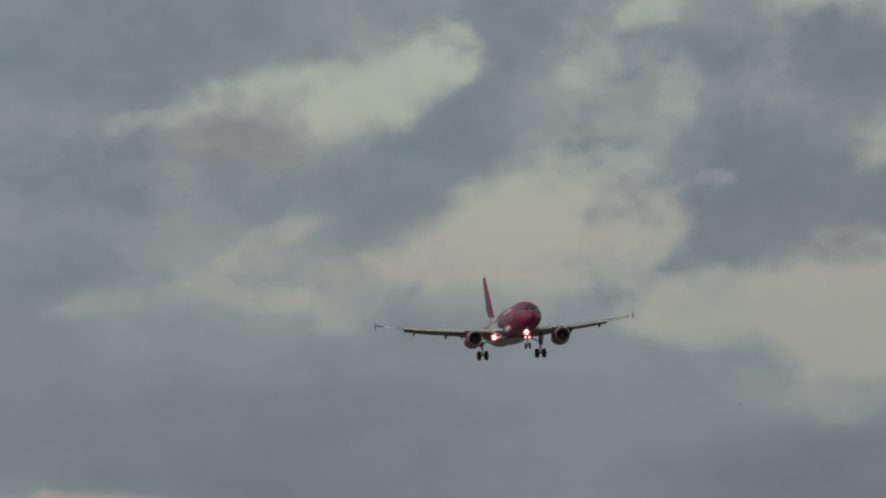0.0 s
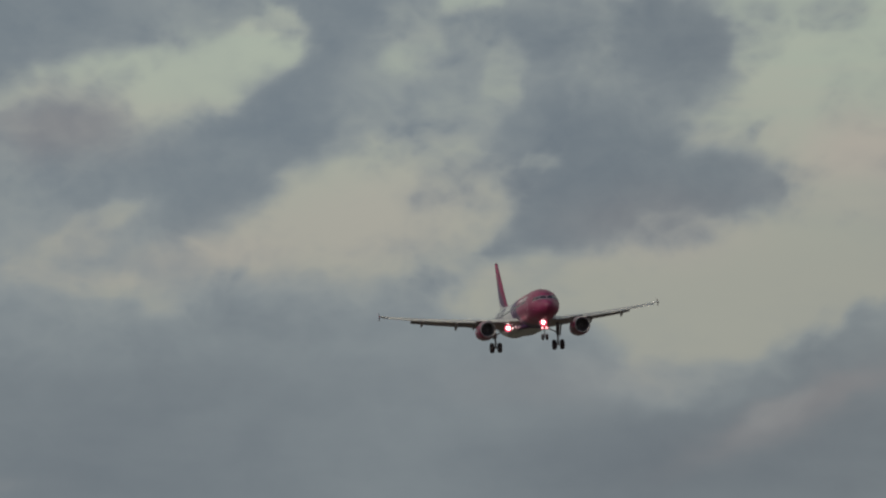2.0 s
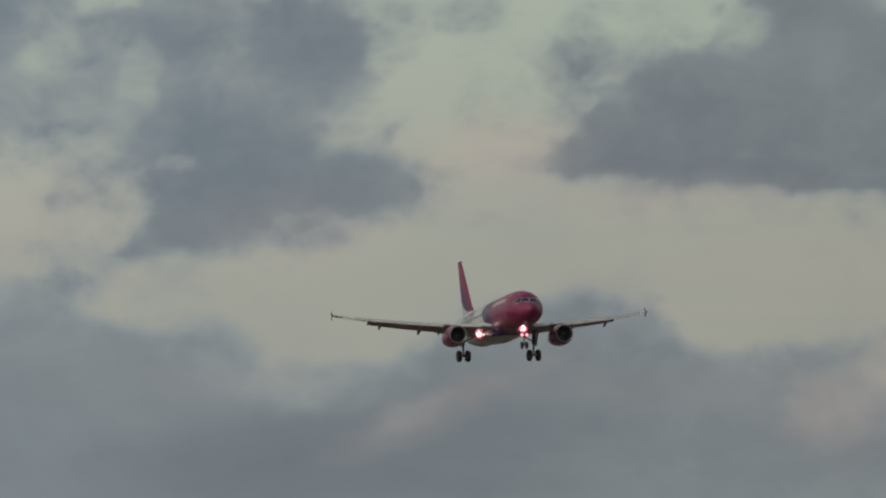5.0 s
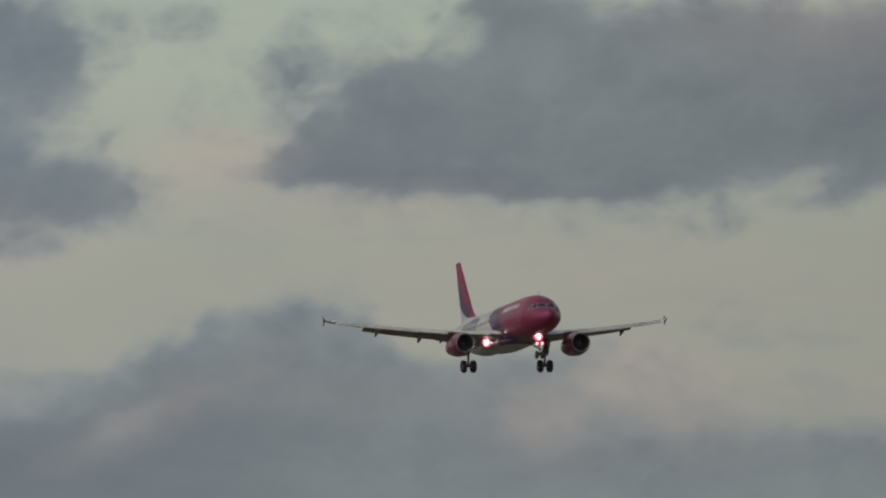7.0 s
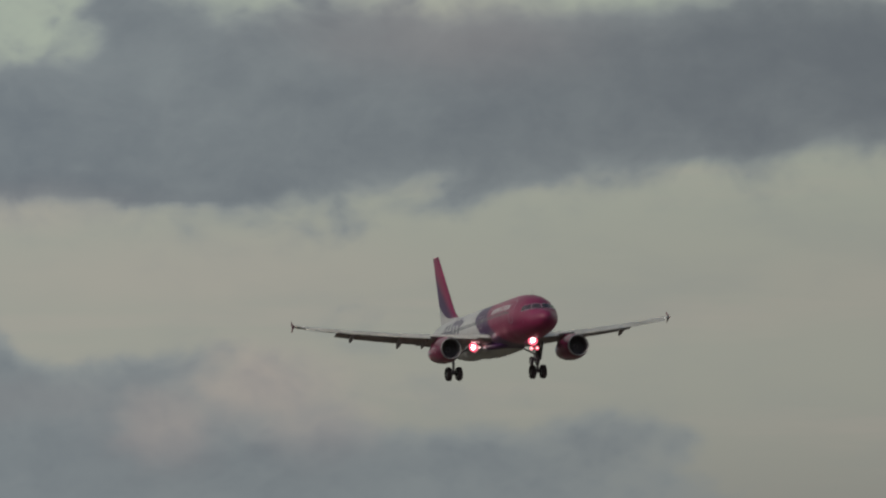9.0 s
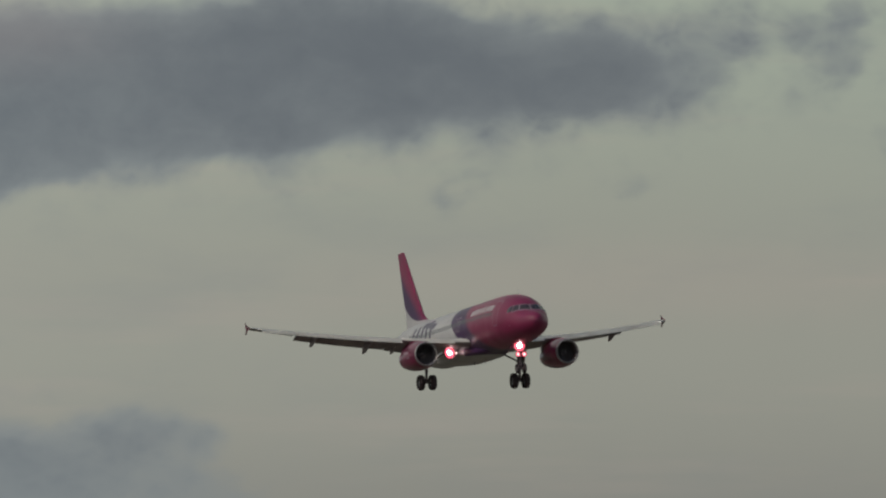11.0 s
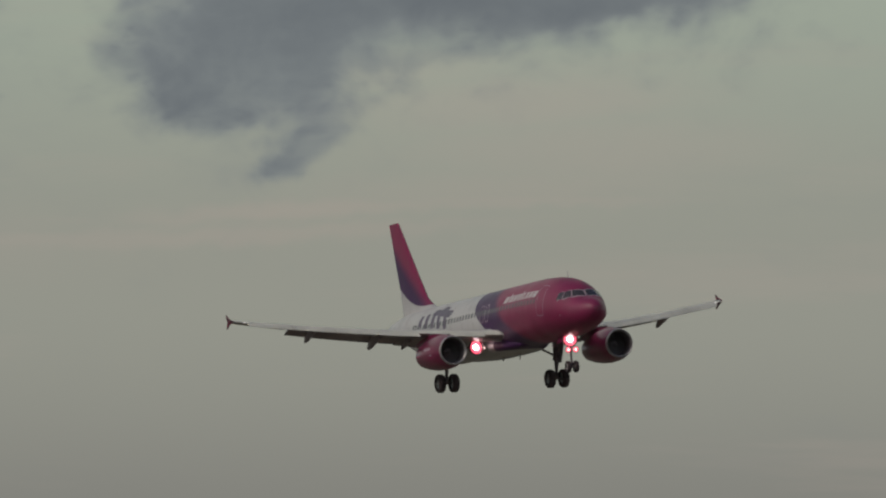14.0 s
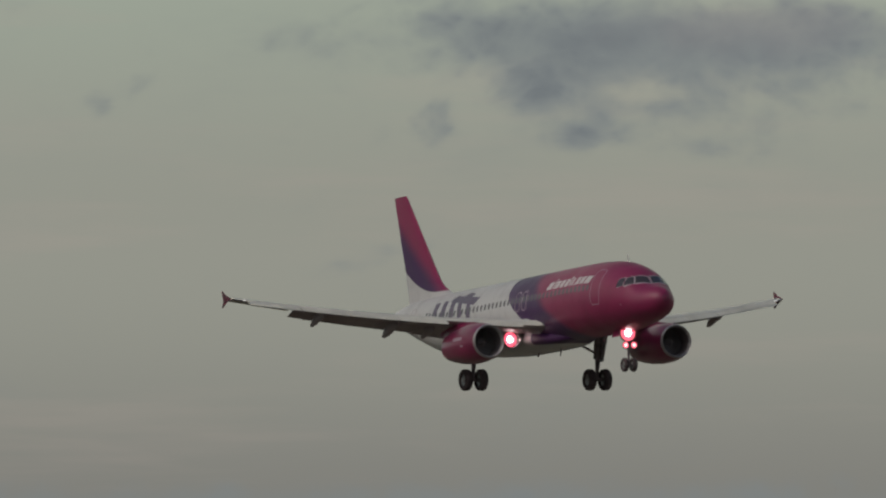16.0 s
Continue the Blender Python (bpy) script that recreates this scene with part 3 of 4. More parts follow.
# ---- the airliner: x forward, y to its left wing, z up; stations are metres behind the nose ----
ORIGIN = 16.0
ST = (0.0, 0.1, 0.3, 0.7, 1.2, 1.6, 2.05, 2.5, 3.0, 3.8, 4.8, 6.0, 7.5, 9.0, 24.5, 27.0, 29.5, 32.0, 34.5, 36.5, 37.5)
top_at = smooth_curve(ST, (-0.60, -0.33, -0.13, 0.07, 0.20, 0.32, 0.67, 1.00, 1.26, 1.55, 1.78, 1.91, 1.98, 2.00, 2.00, 2.00, 1.99, 1.97, 1.80, 1.55, 1.35))
bot_at = smooth_curve(ST, (-0.60, -0.88, -1.10, -1.36, -1.56, -1.67, -1.77, -1.85, -1.92, -2.0, -2.05, -2.07, -2.07, -2.07, -2.07, -1.80, -1.25, -0.55, 0.2, 0.8, 1.05))
wide_at = smooth_curve(ST, (0.02, 0.28, 0.50, 0.80, 1.08, 1.26, 1.42, 1.55, 1.66, 1.79, 1.90, 1.96, 1.975, 1.975, 1.975, 1.92, 1.70, 1.35, 0.88, 0.42, 0.15))


def skin(s, angle, off=0.0):
    """A point on the body's skin: station s, angle in degrees from the crown towards the right side."""
    t, b, w, a = top_at(s), bot_at(s), wide_at(s), radians(angle)
    return Vector((ORIGIN - s, -(w + off) * math.sin(a), (t + b) / 2 + ((t - b) / 2 + off) * math.cos(a)))


def panel(corners, off, n=5, m=5, thick=0.012, trim=0.0):
    """A patch of the skin between four (station, angle) corners, proud by off."""
    bm = bmesh.new()
    (s0, a0), (s1, a1), (s2, a2), (s3, a3) = corners
    grid = []
    for i in range(n + 1):
        u = i / n
        row = []
        for j in range(m + 1):
            v = j / m
            # rounded ends
            k = 1.0 - trim * (abs(2 * u - 1) ** 4)
            vv = 0.5 + (v - 0.5) * k
            s = (s0 * (1 - u) + s1 * u) * (1 - vv) + (s3 * (1 - u) + s2 * u) * vv
            a = (a0 * (1 - u) + a1 * u) * (1 - vv) + (a3 * (1 - u) + a2 * u) * vv
            row.append(bm.verts.new(skin(s, a, off)))
        grid.append(row)
    for i in range(n):
        for j in range(m):
            bm.faces.new((grid[i][j], grid[i + 1][j], grid[i + 1][j + 1], grid[i][j + 1]))
    bmesh.ops.recalc_face_normals(bm, faces=bm.faces)
    geo = bmesh.ops.extrude_face_region(bm, geom=list(bm.faces))
    for v in geo["geom"]:
        if isinstance(v, bmesh.types.BMVert):
            c = Vector((v.co.x, 0, (top_at(ORIGIN - v.co.x) + bot_at(ORIGIN - v.co.x)) / 2))
            v.co += (c - v.co).normalized() * thick
    bmesh.ops.recalc_face_normals(bm, faces=bm.faces)
    return bm


def outline(corners, width, off=0.008, steps=8):
    """A painted line round a patch of the skin."""
    bm = bmesh.new()
    cs = list(corners)
    for (s0, a0), (s1, a1) in zip(cs, cs[1:] + cs[:1]):
        along = math.hypot(s1 - s0, radians(a1 - a0) * 2)
        ds, da = (s1 - s0) / along, radians(a1 - a0) * 2 / along
        prev = None
        for k in range(steps + 1):
            t = k / steps
            s, a = s0 + (s1 - s0) * t, a0 + (a1 - a0) * t
            w = width / 2
            pair = [bm.verts.new(skin(s - da * w * q, a + math.degrees(ds * w * q / 2), off)) for q in (-1, 1)]
            if prev:
                bm.faces.new((*prev, pair[1], pair[0]))
            prev = pair
    bmesh.ops.recalc_face_normals(bm, faces=bm.faces)
    return bm


def airfoil(le, chord, thick, twist=0.0, n=9, y=0.0, z=0.0):
    """A closed wing section at span y; le is its nose's x."""
    pts, top, low = [], [], []
    for k in range(n + 1):
        c = (1 - math.cos(math.pi * k / n)) / 2
        h = thick * chord * (1.48 * math.sqrt(c) - 0.63 * c - 1.758 * c**2 + 1.421 * c**3 - 0.508 * c**4) / 1.0
        camber = 0.02 * chord * math.sin(math.pi * c)
        top.append((c, h * 1.05 + camber))
        low.append((c, -h * 0.85 + camber))
    for c, h in top[::-1] + low[1:-1]:
        dx = -c * chord
        pts.append((le + dx * math.cos(twist) + h * math.sin(twist), y, z + h * math.cos(twist) + dx * math.sin(twist)))
    return pts


def wing_z(y):
    y = abs(y)
    k = max(0.0, y - 2.0)
    return -1.11 + 0.089 * k + 0.82 * (k / 15.0) ** 2


def wing_le(y):
    return ORIGIN - (12.55 + 0.545 * (abs(y) - 2.0))


def wing_te(y):
    y = abs(y)
    return ORIGIN - (19.4 + 0.02 * y if y < 6.4 else 19.53 + (y - 6.4) * 0.245)


def build_wing(side, plane):
    sign = -1 if side == "right" else 1
    spans = [1.2, 2.0, 3.2, 4.8, 6.4, 8.5, 10.5, 12.6, 14.6, 16.2, 16.9]
    rings = []
    for y in spans:
        le, te = wing_le(y), wing_te(y)
        chord = (le - te) * (0.86 if 2 <= y < 13.4 else 1.0)
        rings.append(airfoil(le - 0.10, chord, 0.125 - 0.002 * y, 0.055 - 0.007 * y, y=sign * y, z=wing_z(y)))
    bm = loft(rings)
    # faces that point downwards take the darker grey
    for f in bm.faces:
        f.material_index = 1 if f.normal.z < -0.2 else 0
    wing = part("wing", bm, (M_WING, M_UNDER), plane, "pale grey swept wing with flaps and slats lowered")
    # slats along the leading edge, lowered and pushed forward
    for y0, y1 in ((2.85, 4.75), (6.5, 8.85), (8.9, 11.25), (11.3, 13.65), (13.7, 16.2)):
        rings = []
        for y in np.linspace(y0, y1, 4):
            rings.append(airfoil(wing_le(y) + 0.40, (0.66 if y0 < 13 else 0.84) + 0.045 * (wing_le(y) - wing_te(y)), 0.11, radians(-24), y=sign * y, z=wing_z(y) - (0.16 if y < 5 else 0.25)))
        part("slat", loft(rings), M_SLAT, wing, "bare pale leading-edge slat, lowered")
    # flaps behind the trailing edge, turned well down
    for y0, y1, turn, drop in ((2.1, 6.42, 9, 0.08), (6.43, 13.36, 14, 0.07)):
        rings = []
        for y in np.linspace(y0, y1, 5):
            chord = wing_le(y) - wing_te(y)
            c, ahead = 0.24 * chord + 0.30, 0.16 * chord
            down = radians(turn - max(0.0, 13.36 - y) if y > 6.425 else turn)
            rings.append(airfoil(wing_te(y) + 0.62 + ahead, c + ahead, 0.11, down, y=sign * y, z=wing_z(y) - drop + ahead * math.sin(down)))
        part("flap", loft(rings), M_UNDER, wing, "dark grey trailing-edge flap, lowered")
    # aileron
    rings = [airfoil(wing_te(y) + 0.42, 0.5, 0.10, radians(1), y=sign * y, z=wing_z(y) + 0.03) for y in (13.5, 15.2, 16.7)]
    part("aileron", loft(rings), M_WING, wing)
    # flap track fairings
    for y, long, r in ((12.2, 2.1, 0.23), (8.2, 2.4, 0.28), (6.15, 1.9, 0.20)):
        mid = wing_te(y) + 1.1
        base = wing_z(y) - 0.20
        rings = []
        for k in range(13):
            t = k / 12
            rr = r * max(0.03, math.sin(math.pi * min(1, t * 0.93 + 0.06))) ** 0.6
            droop = 0.0 if t < 0.4 else -(t - 0.4) * long * 0.36
            rings.append([(mid + long * (0.5 - t), sign * y + rr * 0.62 * math.cos(q), base + droop + rr * 1.35 * math.sin(q)) for q in np.linspace(0, 2 * math.pi, 12, endpoint=False)])
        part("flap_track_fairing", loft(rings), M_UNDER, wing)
    # arrow-shaped wingtip fence
    y, le, te, z = sign * 17.0, wing_le(16.9), wing_te(16.9), wing_z(17.0)
    rings = []
    for h, f, b in ((0.50, -1.22, -1.42), (0.25, -0.80, -1.36), (0.0, -0.10, -1.22), (-0.20, -0.75, -1.32), (-0.42, -1.22, -1.42)):
        rings.append([(le + f, y - 0.02, z + h), (le + (f + b) / 2, y + 0.04, z + h), (le + b, y - 0.01, z + h), (le + (f + b) / 2, y - 0.05, z + h)])
    part("wingtip_fence", loft(rings), M_FENCE, wing, "small dark red arrow-shaped wingtip fence")
    lens = bmesh.new()
    bmesh.ops.create_uvsphere(lens, u_segments=12, v_segments=8, radius=0.06, matrix=Matrix.Translation((wing_le(16.35) - 0.06, sign * 16.35, wing_z(16.35))) @ Matrix.Diagonal((1, 1.8, 0.7, 1)))
    part("wingtip_lamp", lens, M_NAV, wing, "small clear wingtip lamp")
    return wing


def build_engine(side, plane):
    sign = -1 if side == "right" else 1
    cx, cy, cz = ORIGIN - 11.0, sign * 5.72, -2.11
    cowl = part("engine_cowl", lathe([(-0.14, 0.94), (-0.5, 1.03), (-1.1, 1.10), (-2.0, 1.12), (-3.0, 1.06), (-4.0, 0.93), (-4.9, 0.76), (-4.9, 0.72), (-3.9, 0.80)], centre=(cx, cy, cz), segments=40), M_COWL, plane, "magenta engine cowl")
    part("inlet_lip", lathe([(-0.14, 0.945), (-0.05, 0.915), (0.0, 0.885), (-0.02, 0.845), (-0.10, 0.81), (-0.22, 0.79)], centre=(cx, cy, cz), segments=40), M_LIP, cowl, "bare polished metal inlet lip")
    part("inlet_duct", lathe([(-0.22, 0.79), (-0.6, 0.795), (-1.25, 0.81)], centre=(cx, cy, cz), segments=40), M_DARK, cowl)
    hub = part("fan_hub", lathe([(-1.02, 0.20), (-1.02, 0.24), (-1.22, 0.24)], centre=(cx, cy, cz), segments=24), M_DARK, cowl)
    blade = None
    for k in range(22):
        if blade is None:
            r = []
            for rad, tw, half in ((0.22, 0.9, 0.07), (0.5, 0.6, 0.09), (0.78, 0.35, 0.11)):
                u = Vector((half * math.sin(tw), -half * math.cos(tw), 0))
                n = Vector((0.012, 0, 0))
                o = Vector((0, 0, rad))
                r.append([o - u - n, o + u - n, o + u + n, o - u + n])
            ob = part("fan_blade", loft(r), M_FAN, cowl, "dark metal fan blade")
            blade = ob.data
        else:
            ob = tagged(new("fan_blade", blade), "dark metal fan blade")
            ob.parent = cowl
        ob.location, ob.rotation_euler = (cx - 1.1, cy, cz), (2 * math.pi * k / 22, 0, 0)
    part("spinner", lathe([(-0.72, 0.01), (-0.78, 0.07), (-0.95, 0.16), (-1.15, 0.23)], centre=(cx, cy, cz), segments=24), M_DARK, cowl)
    part("exhaust_cone", lathe([(-3.9, 0.80), (-4.5, 0.42), (-5.3, 0.05)], centre=(cx, cy, cz)), M_EXHAUST, cowl)
    # pylon
    rings = []
    for x, lo, hi, w in ((cx - 0.9, 0.95, 1.08, 0.03), (cx - 2.0, 0.9, 1.22, 0.16), (cx - 3.4, 0.8, 1.30, 0.19), (cx - 5.2, 0.55, 1.15, 0.14), (cx - 6.6, 0.7, 0.95, 0.03)):
        rings.append([(x, cy - w, cz + lo), (x, cy + w, cz + lo), (x, cy + w * 0.8, cz + hi), (x, cy - w * 0.8, cz + hi)])
    part("pylon", loft(rings), M_COWL, cowl)
    # strake and name bar on the outer face of the cowl
    face = -1 if side == "right" else 1
    for x0, x1, h0, h1 in ((-2.55, -1.35, 0.16, 0.34), (-1.55, -1.2, -0.22, -0.12)):
        bm = bmesh.new()
        grid = []
        for i in range(7):
            x = x0 + (x1 - x0) * i / 6
            r = np.interp(-x, (0.14, 0.5, 1.1, 2.0, 3.0), (0.94, 1.03, 1.10, 1.12, 1.06)) + 0.012
            grid.append([bm.verts.new((cx + x, cy + face * math.sqrt(r * r - h * h), cz + h)) for h in np.linspace(h0, h1, 4)])
        for i in range(6):
            for j in range(3):
                bm.faces.new((grid[i][j], grid[i + 1][j], grid[i + 1][j + 1], grid[i][j + 1]))
        part("cowl_marking", bm, M_DOORLINE, cowl, "pale painted bar")
    return cowl


def wheel(parent, x, y, z, r, w):
    prof = [(-w / 2 * 0.55, r * 0.55), (-w / 2, r * 0.66), (-w / 2, r * 0.86), (-w * 0.36, r * 0.97), (-w * 0.15, r), (w * 0.15, r), (w * 0.36, r * 0.97), (w / 2, r * 0.86), (w / 2, r * 0.66), (w / 2 * 0.55, r * 0.55)]
    tyre = part("tyre", lathe(prof, "y", 32, (x, y, z)), M_TYRE, parent, "black rubber tyre")
    rim = [(-w * 0.30, 0.02), (-w * 0.34, r * 0.2), (-w * 0.22, r * 0.3), (-w * 0.24, r * 0.5), (-w * 0.30, r * 0.57), (w * 0.30, r * 0.57), (w * 0.24, r * 0.5), (w * 0.22, r * 0.3), (w * 0.34, r * 0.2), (w * 0.30, 0.02)]
    part("rim", lathe(rim, "y", 24, (x, y, z)), M_RIM, tyre, "grey alloy wheel rim")


def build_main_gear(side, plane):
    sign = -1 if side == "right" else 1
    x, y, z = ORIGIN - 17.63, sign * 3.8, -3.76
    bm = rod((x, y, z), (x + 0.02, y, -2.45), 0.105, 0.105, 16)
    rod((x + 0.02, y, -2.6), (x + 0.10, y + sign * 0.12, -1.0), 0.20, 0.23, 16, bm)
    rod((x, y - 0.62, z), (x, y + 0.62, z), 0.09, None, 12, bm)
    leg = part("main_gear_leg", bm, M_STRUT, plane, "grey steel main landing gear leg")
    part("side_brace", rod((x + 0.02, y, -2.3), (x + 0.05, sign * 1.9, -1.35), 0.07), M_STRUT, leg)
    bm = rod((x + 0.14, y, -2.45), (x + 0.34, y, -2.85), 0.045)
    rod((x + 0.34, y, -2.85), (x + 0.10, y, -3.45), 0.045, None, 12, bm)
    part("torque_link", bm, M_STRUT, leg)
    part("gear_door", slab([(x + 0.50, y + sign * 0.52, -1.15), (x - 0.45, y + sign * 0.55, -1.15), (x - 0.30, y + sign * 0.24, -2.75), (x + 0.34, y + sign * 0.24, -2.75)], 0.05), M_UNDER, leg, "grey door plate on the gear leg")
    for dy in (-0.47, 0.47):
        wheel(leg, x, y + dy, z, 0.605, 0.44)


def lamp_unit(parent, centre, r, glass, rim, hood=0.05):
    x, y, z = centre
    box = part("landing_lamp", lathe([(-0.22, 0.04), (-0.18, r * 0.7), (0.0, r * 1.18), (hood, r * 1.16), (hood, r * 1.10), (0.03, r)], "x", 24, centre), M_STRUT, parent, "lit landing lamp")
    # rim: adds a glowing red ring that imitates glare, not a part of the lamp
    if rim:
        part("lamp_halo", lathe([(0.035, r * 1.0), (0.055, r * 0.85), (0.05, r * 0.42)], "x", 24, centre), M_LAMP_HALO, box, "red glare halo of the lamp, built as a glowing ring")
    part("lamp_glass", lathe([(0.045, r * (0.45 if rim else 1.0)), (0.075, r * 0.3), (0.085, 0.01)], "x", 24, centre, caps=True), glass, box, "white-hot lamp glass")


def build_nose_gear(plane):
    x, z = ORIGIN - 5.05, -3.90
    bm = rod((x, 0, z), (x - 0.05, 0, -2.9), 0.065, None, 14)
    rod((x - 0.05, 0, -2.95), (x - 0.10, 0, -1.7), 0.10, None, 14, bm)
    rod((x, -0.33, z), (x, 0.33, z), 0.06, None, 12, bm)
    leg = part("nose_gear_leg", bm, M_STRUT, plane, "grey steel nose landing gear leg")
    part("drag_brace", rod((x - 0.05, 0, -2.75), (x - 1.0, 0, -1.85), 0.05), M_STRUT, leg)
    for s in (-1, 1):
        part("gear_door", slab([(x + 0.1, s * 0.45, -1.98), (x - 0.9, s * 0.45, -1.98), (x - 0.8, s * 0.60, -2.32), (x + 0.1, s * 0.60, -2.32)], 0.03), M_MAGENTA, leg, "open nose gear door")
        wheel(leg, x, s * 0.26, z, 0.385, 0.23)
        lamp_unit(leg, (x + 0.16, s * 0.25, -2.82), 0.17, M_LAMP_SMALL, True)
    lamp_unit(leg, (x + 0.22, -0.12, -2.16), 0.43, M_LAMP, True)


def build_body(plane):
    stations = sorted(set(np.round(np.concatenate((0.02 + 7.0 * np.linspace(0, 1, 34) ** 1.7, np.linspace(7.0, 24.5, 30), np.linspace(24.5, 37.5, 26))), 3)))
    rings = [[skin(s, a) for a in np.linspace(0, 360, 56, endpoint=False)] for s in stations]
    body = part("fuselage", loft(rings), M_BODY, plane, "magenta and purple nose section with a white rear body")
    # belly fairing
    rings = []
    for s, w, lo, hi in ((10.6, 0.5, -2.0, -1.6), (11.6, 1.1, -2.14, -1.5), (12.8, 1.45, -2.24, -1.4), (14.2, 1.80, -2.30, -1.15), (15.5, 1.98, -2.30, -0.85), (17.5, 2.02, -2.30, -0.85), (20.0, 2.02, -2.28, -0.85), (21.8, 1.6, -2.18, -0.85), (23.2, 0.7, -2.03, -0.85)):
        ring = []
        for a in np.linspace(0, 2 * math.pi, 28, endpoint=False):
            c, q = math.cos(a), math.sin(a)
            ring.append((ORIGIN - s, w * math.copysign(abs(c) ** 0.7, c), (lo + hi) / 2 + (hi - lo) / 2 * math.copysign(abs(q) ** 0.8, q)))
        rings.append(ring)
    part("belly_fairing", loft(rings), M_BODY, body, "purple and white belly fairing")
    # fillets where the wing meets the body
    for s in (1, -1):
        rings = []
        for st, top, out, low in ((13.3, -1.00, 1.90, -1.18), (13.7, -0.80, 2.04, -1.22), (14.2, -0.60, 2.30, -1.18), (16.0, -0.58, 2.60, -1.16), (18.2, -0.84, 2.60, -1.18)):
            side = [(1.5, top - 0.05), (1.93, top), ((1.93 + out) / 2 - 0.06, (top + low) / 2 - 0.08), (out, low), (out - 0.06, low - 0.14), (1.5, low - 0.30)]
            rings.append([(ORIGIN - st, s * y, z) for y, z in side])
        part("wing_root_fillet", loft(rings), M_WHITE, body, "curved fillet between wing and body")
    # cockpit panes, both sides
    for s in (1, -1):
        for corners in (((1.62, 2.5), (2.10, 2.5), (2.34, 26.5), (1.96, 38)), ((2.02, 41.5), (2.36, 29.5), (2.60, 41.5), (2.46, 62)), ((2.54, 63.5), (2.68, 43.5), (3.02, 52), (3.04, 70))):
            cs = [(q, s * a) for q, a in corners]
            grown = [(q + dq, s * (a + da)) for (q, a), (dq, da) in zip(corners, ((-0.07, -1.8), (0.07, -1.8), (0.07, 1.8), (-0.07, 1.8)))]
            rim = part("windscreen_frame", panel(grown, 0.006), M_FRAME, body, "grey metal windscreen frame")
            part("windscreen_pane", panel(cs, 0.018), M_GLASS, rim, "dark cockpit glass")
    # cabin windows: panes along the straight body share one mesh a side
    def pane(st, s):
        return panel([(st - 0.125, s * 69.5), (st + 0.125, s * 69.5), (st + 0.125, s * 79.5), (st - 0.125, s * 79.5)], 0.010, 4, 2, 0.012, 0.3)

    for s in (1, -1):
        shared = None
        for k in range(43):
            st = 6.10 + 0.533 * k
            if shared is None or st < 9.0 or st > 24.3:
                ob = part("cabin_window", pane(st, s), M_CABIN, body)
                if st >= 9.0 and shared is None:
                    shared, first = ob.data, st
            else:
                ob = new("cabin_window", shared)
                ob.parent = body
                ob.location = (first - st, 0, 0)
    # doors and overwing exits, as raised pale outlines
    for s in (1, -1):
        for s0, s1, a0, a1, m in ((4.66, 5.66, 41, 103, M_DOORLINE), (30.6, 31.4, 60, 112, M_UNDER)):
            cs = [(s0, s * (a0 + 5)), (s0 + 0.12, s * a0), (s1 - 0.12, s * a0), (s1, s * (a0 + 5)), (s1, s * (a1 - 5)), (s1 - 0.12, s * a1), (s0 + 0.12, s * a1), (s0, s * (a1 - 5))]
            part("door", outline(cs, 0.05), m, body, "cabin door with a pale outline")
        for s0 in (14.25, 15.15):
            cs = [(s0, s * 66), (s0 + 0.12, s * 61), (s0 + 0.5, s * 61), (s0 + 0.62, s * 66), (s0 + 0.62, s * 87), (s0 + 0.5, s * 92), (s0 + 0.12, s * 92), (s0, s * 87)]
            part("overwing_exit", outline(cs, 0.055), M_DOORLINE, body, "overwing exit with a pale outline")
        # a broken white bar on the magenta, in uneven upright blocks
        st = 11.75
        for k, (w, tall) in enumerate(((0.72, 13), (0.20, 17), (0.55, 13), (0.55, 13), (0.52, 13), (0.20, 17), (0.34, 13), (0.16, 4), (0.50, 13), (0.55, 13), (0.82, 13))):
            q = 17.55 - st if s < 0 else st
            w2, lean = (-w, -0.22) if s < 0 else (w, 0.22)
            part("title_block", panel([(q, s * 66.5), (q - w2 * 0.8, s * 66.5), (q - w2 * 0.8 - lean, s * (66.5 - tall)), (q - lean, s * (66.5 - tall))], 0.008, 2, 3, 0.01), M_TITLE, body, "white painted block")
            st -= w + 0.07
        # large slanted purple shapes on the white rear body
        for corners in (((27.55, 50), (26.95, 50), (26.9, 75), (27.5, 75)), ((26.45, 48), (25.85, 48), (25.6, 78), (26.2, 78)), ((25.25, 48), (24.65, 48), (24.4, 80), (25.0, 80)),
                        ((24.25, 50), (23.7, 50), (23.2, 83), (23.75, 83)), ((22.9, 56), (22.35, 56), (21.95, 86), (22.5, 86)), ((25.5, 51), (25.0, 39), (21.3, 53), (21.75, 66)), ((23.9, 42), (23.3, 36), (22.4, 42), (22.8, 48))):
            part("emblem_shape", panel([(q, s * a) for q, a in corners], 0.008 if len(corners) and corners[0][0] != 25.5 and corners[0][0] != 23.9 else 0.012, 4, 6, 0.01), M_PURPLE, body, "large slanted purple painted shape")
    # antennas, probes and drain masts
    for st, ang, h, c in ((4.6, 0, 0.42, 0.10), (14.0, 180, 0.45, 0.12), (17.0, 180, 0.26, 0.22), (8.0, 180, 0.30, 0.22)):
        base, tip = skin(st, ang, -0.1), skin(st + 0.15, ang, h)
        if ang == 180 and 11 < st < 22:
            base.z, tip.z = -2.25, -2.25 - h
        rings = [[p + Vector(o) for o in ((c * k, 0, 0), (0, 0.02, 0), (-c * k, 0, 0), (0, -0.02, 0))] for p, k in ((base, 1.0), (tip, 0.55))]
        part("antenna", loft(rings), M_WHITE if ang == 0 else M_STRUT, body, "thin blade antenna")
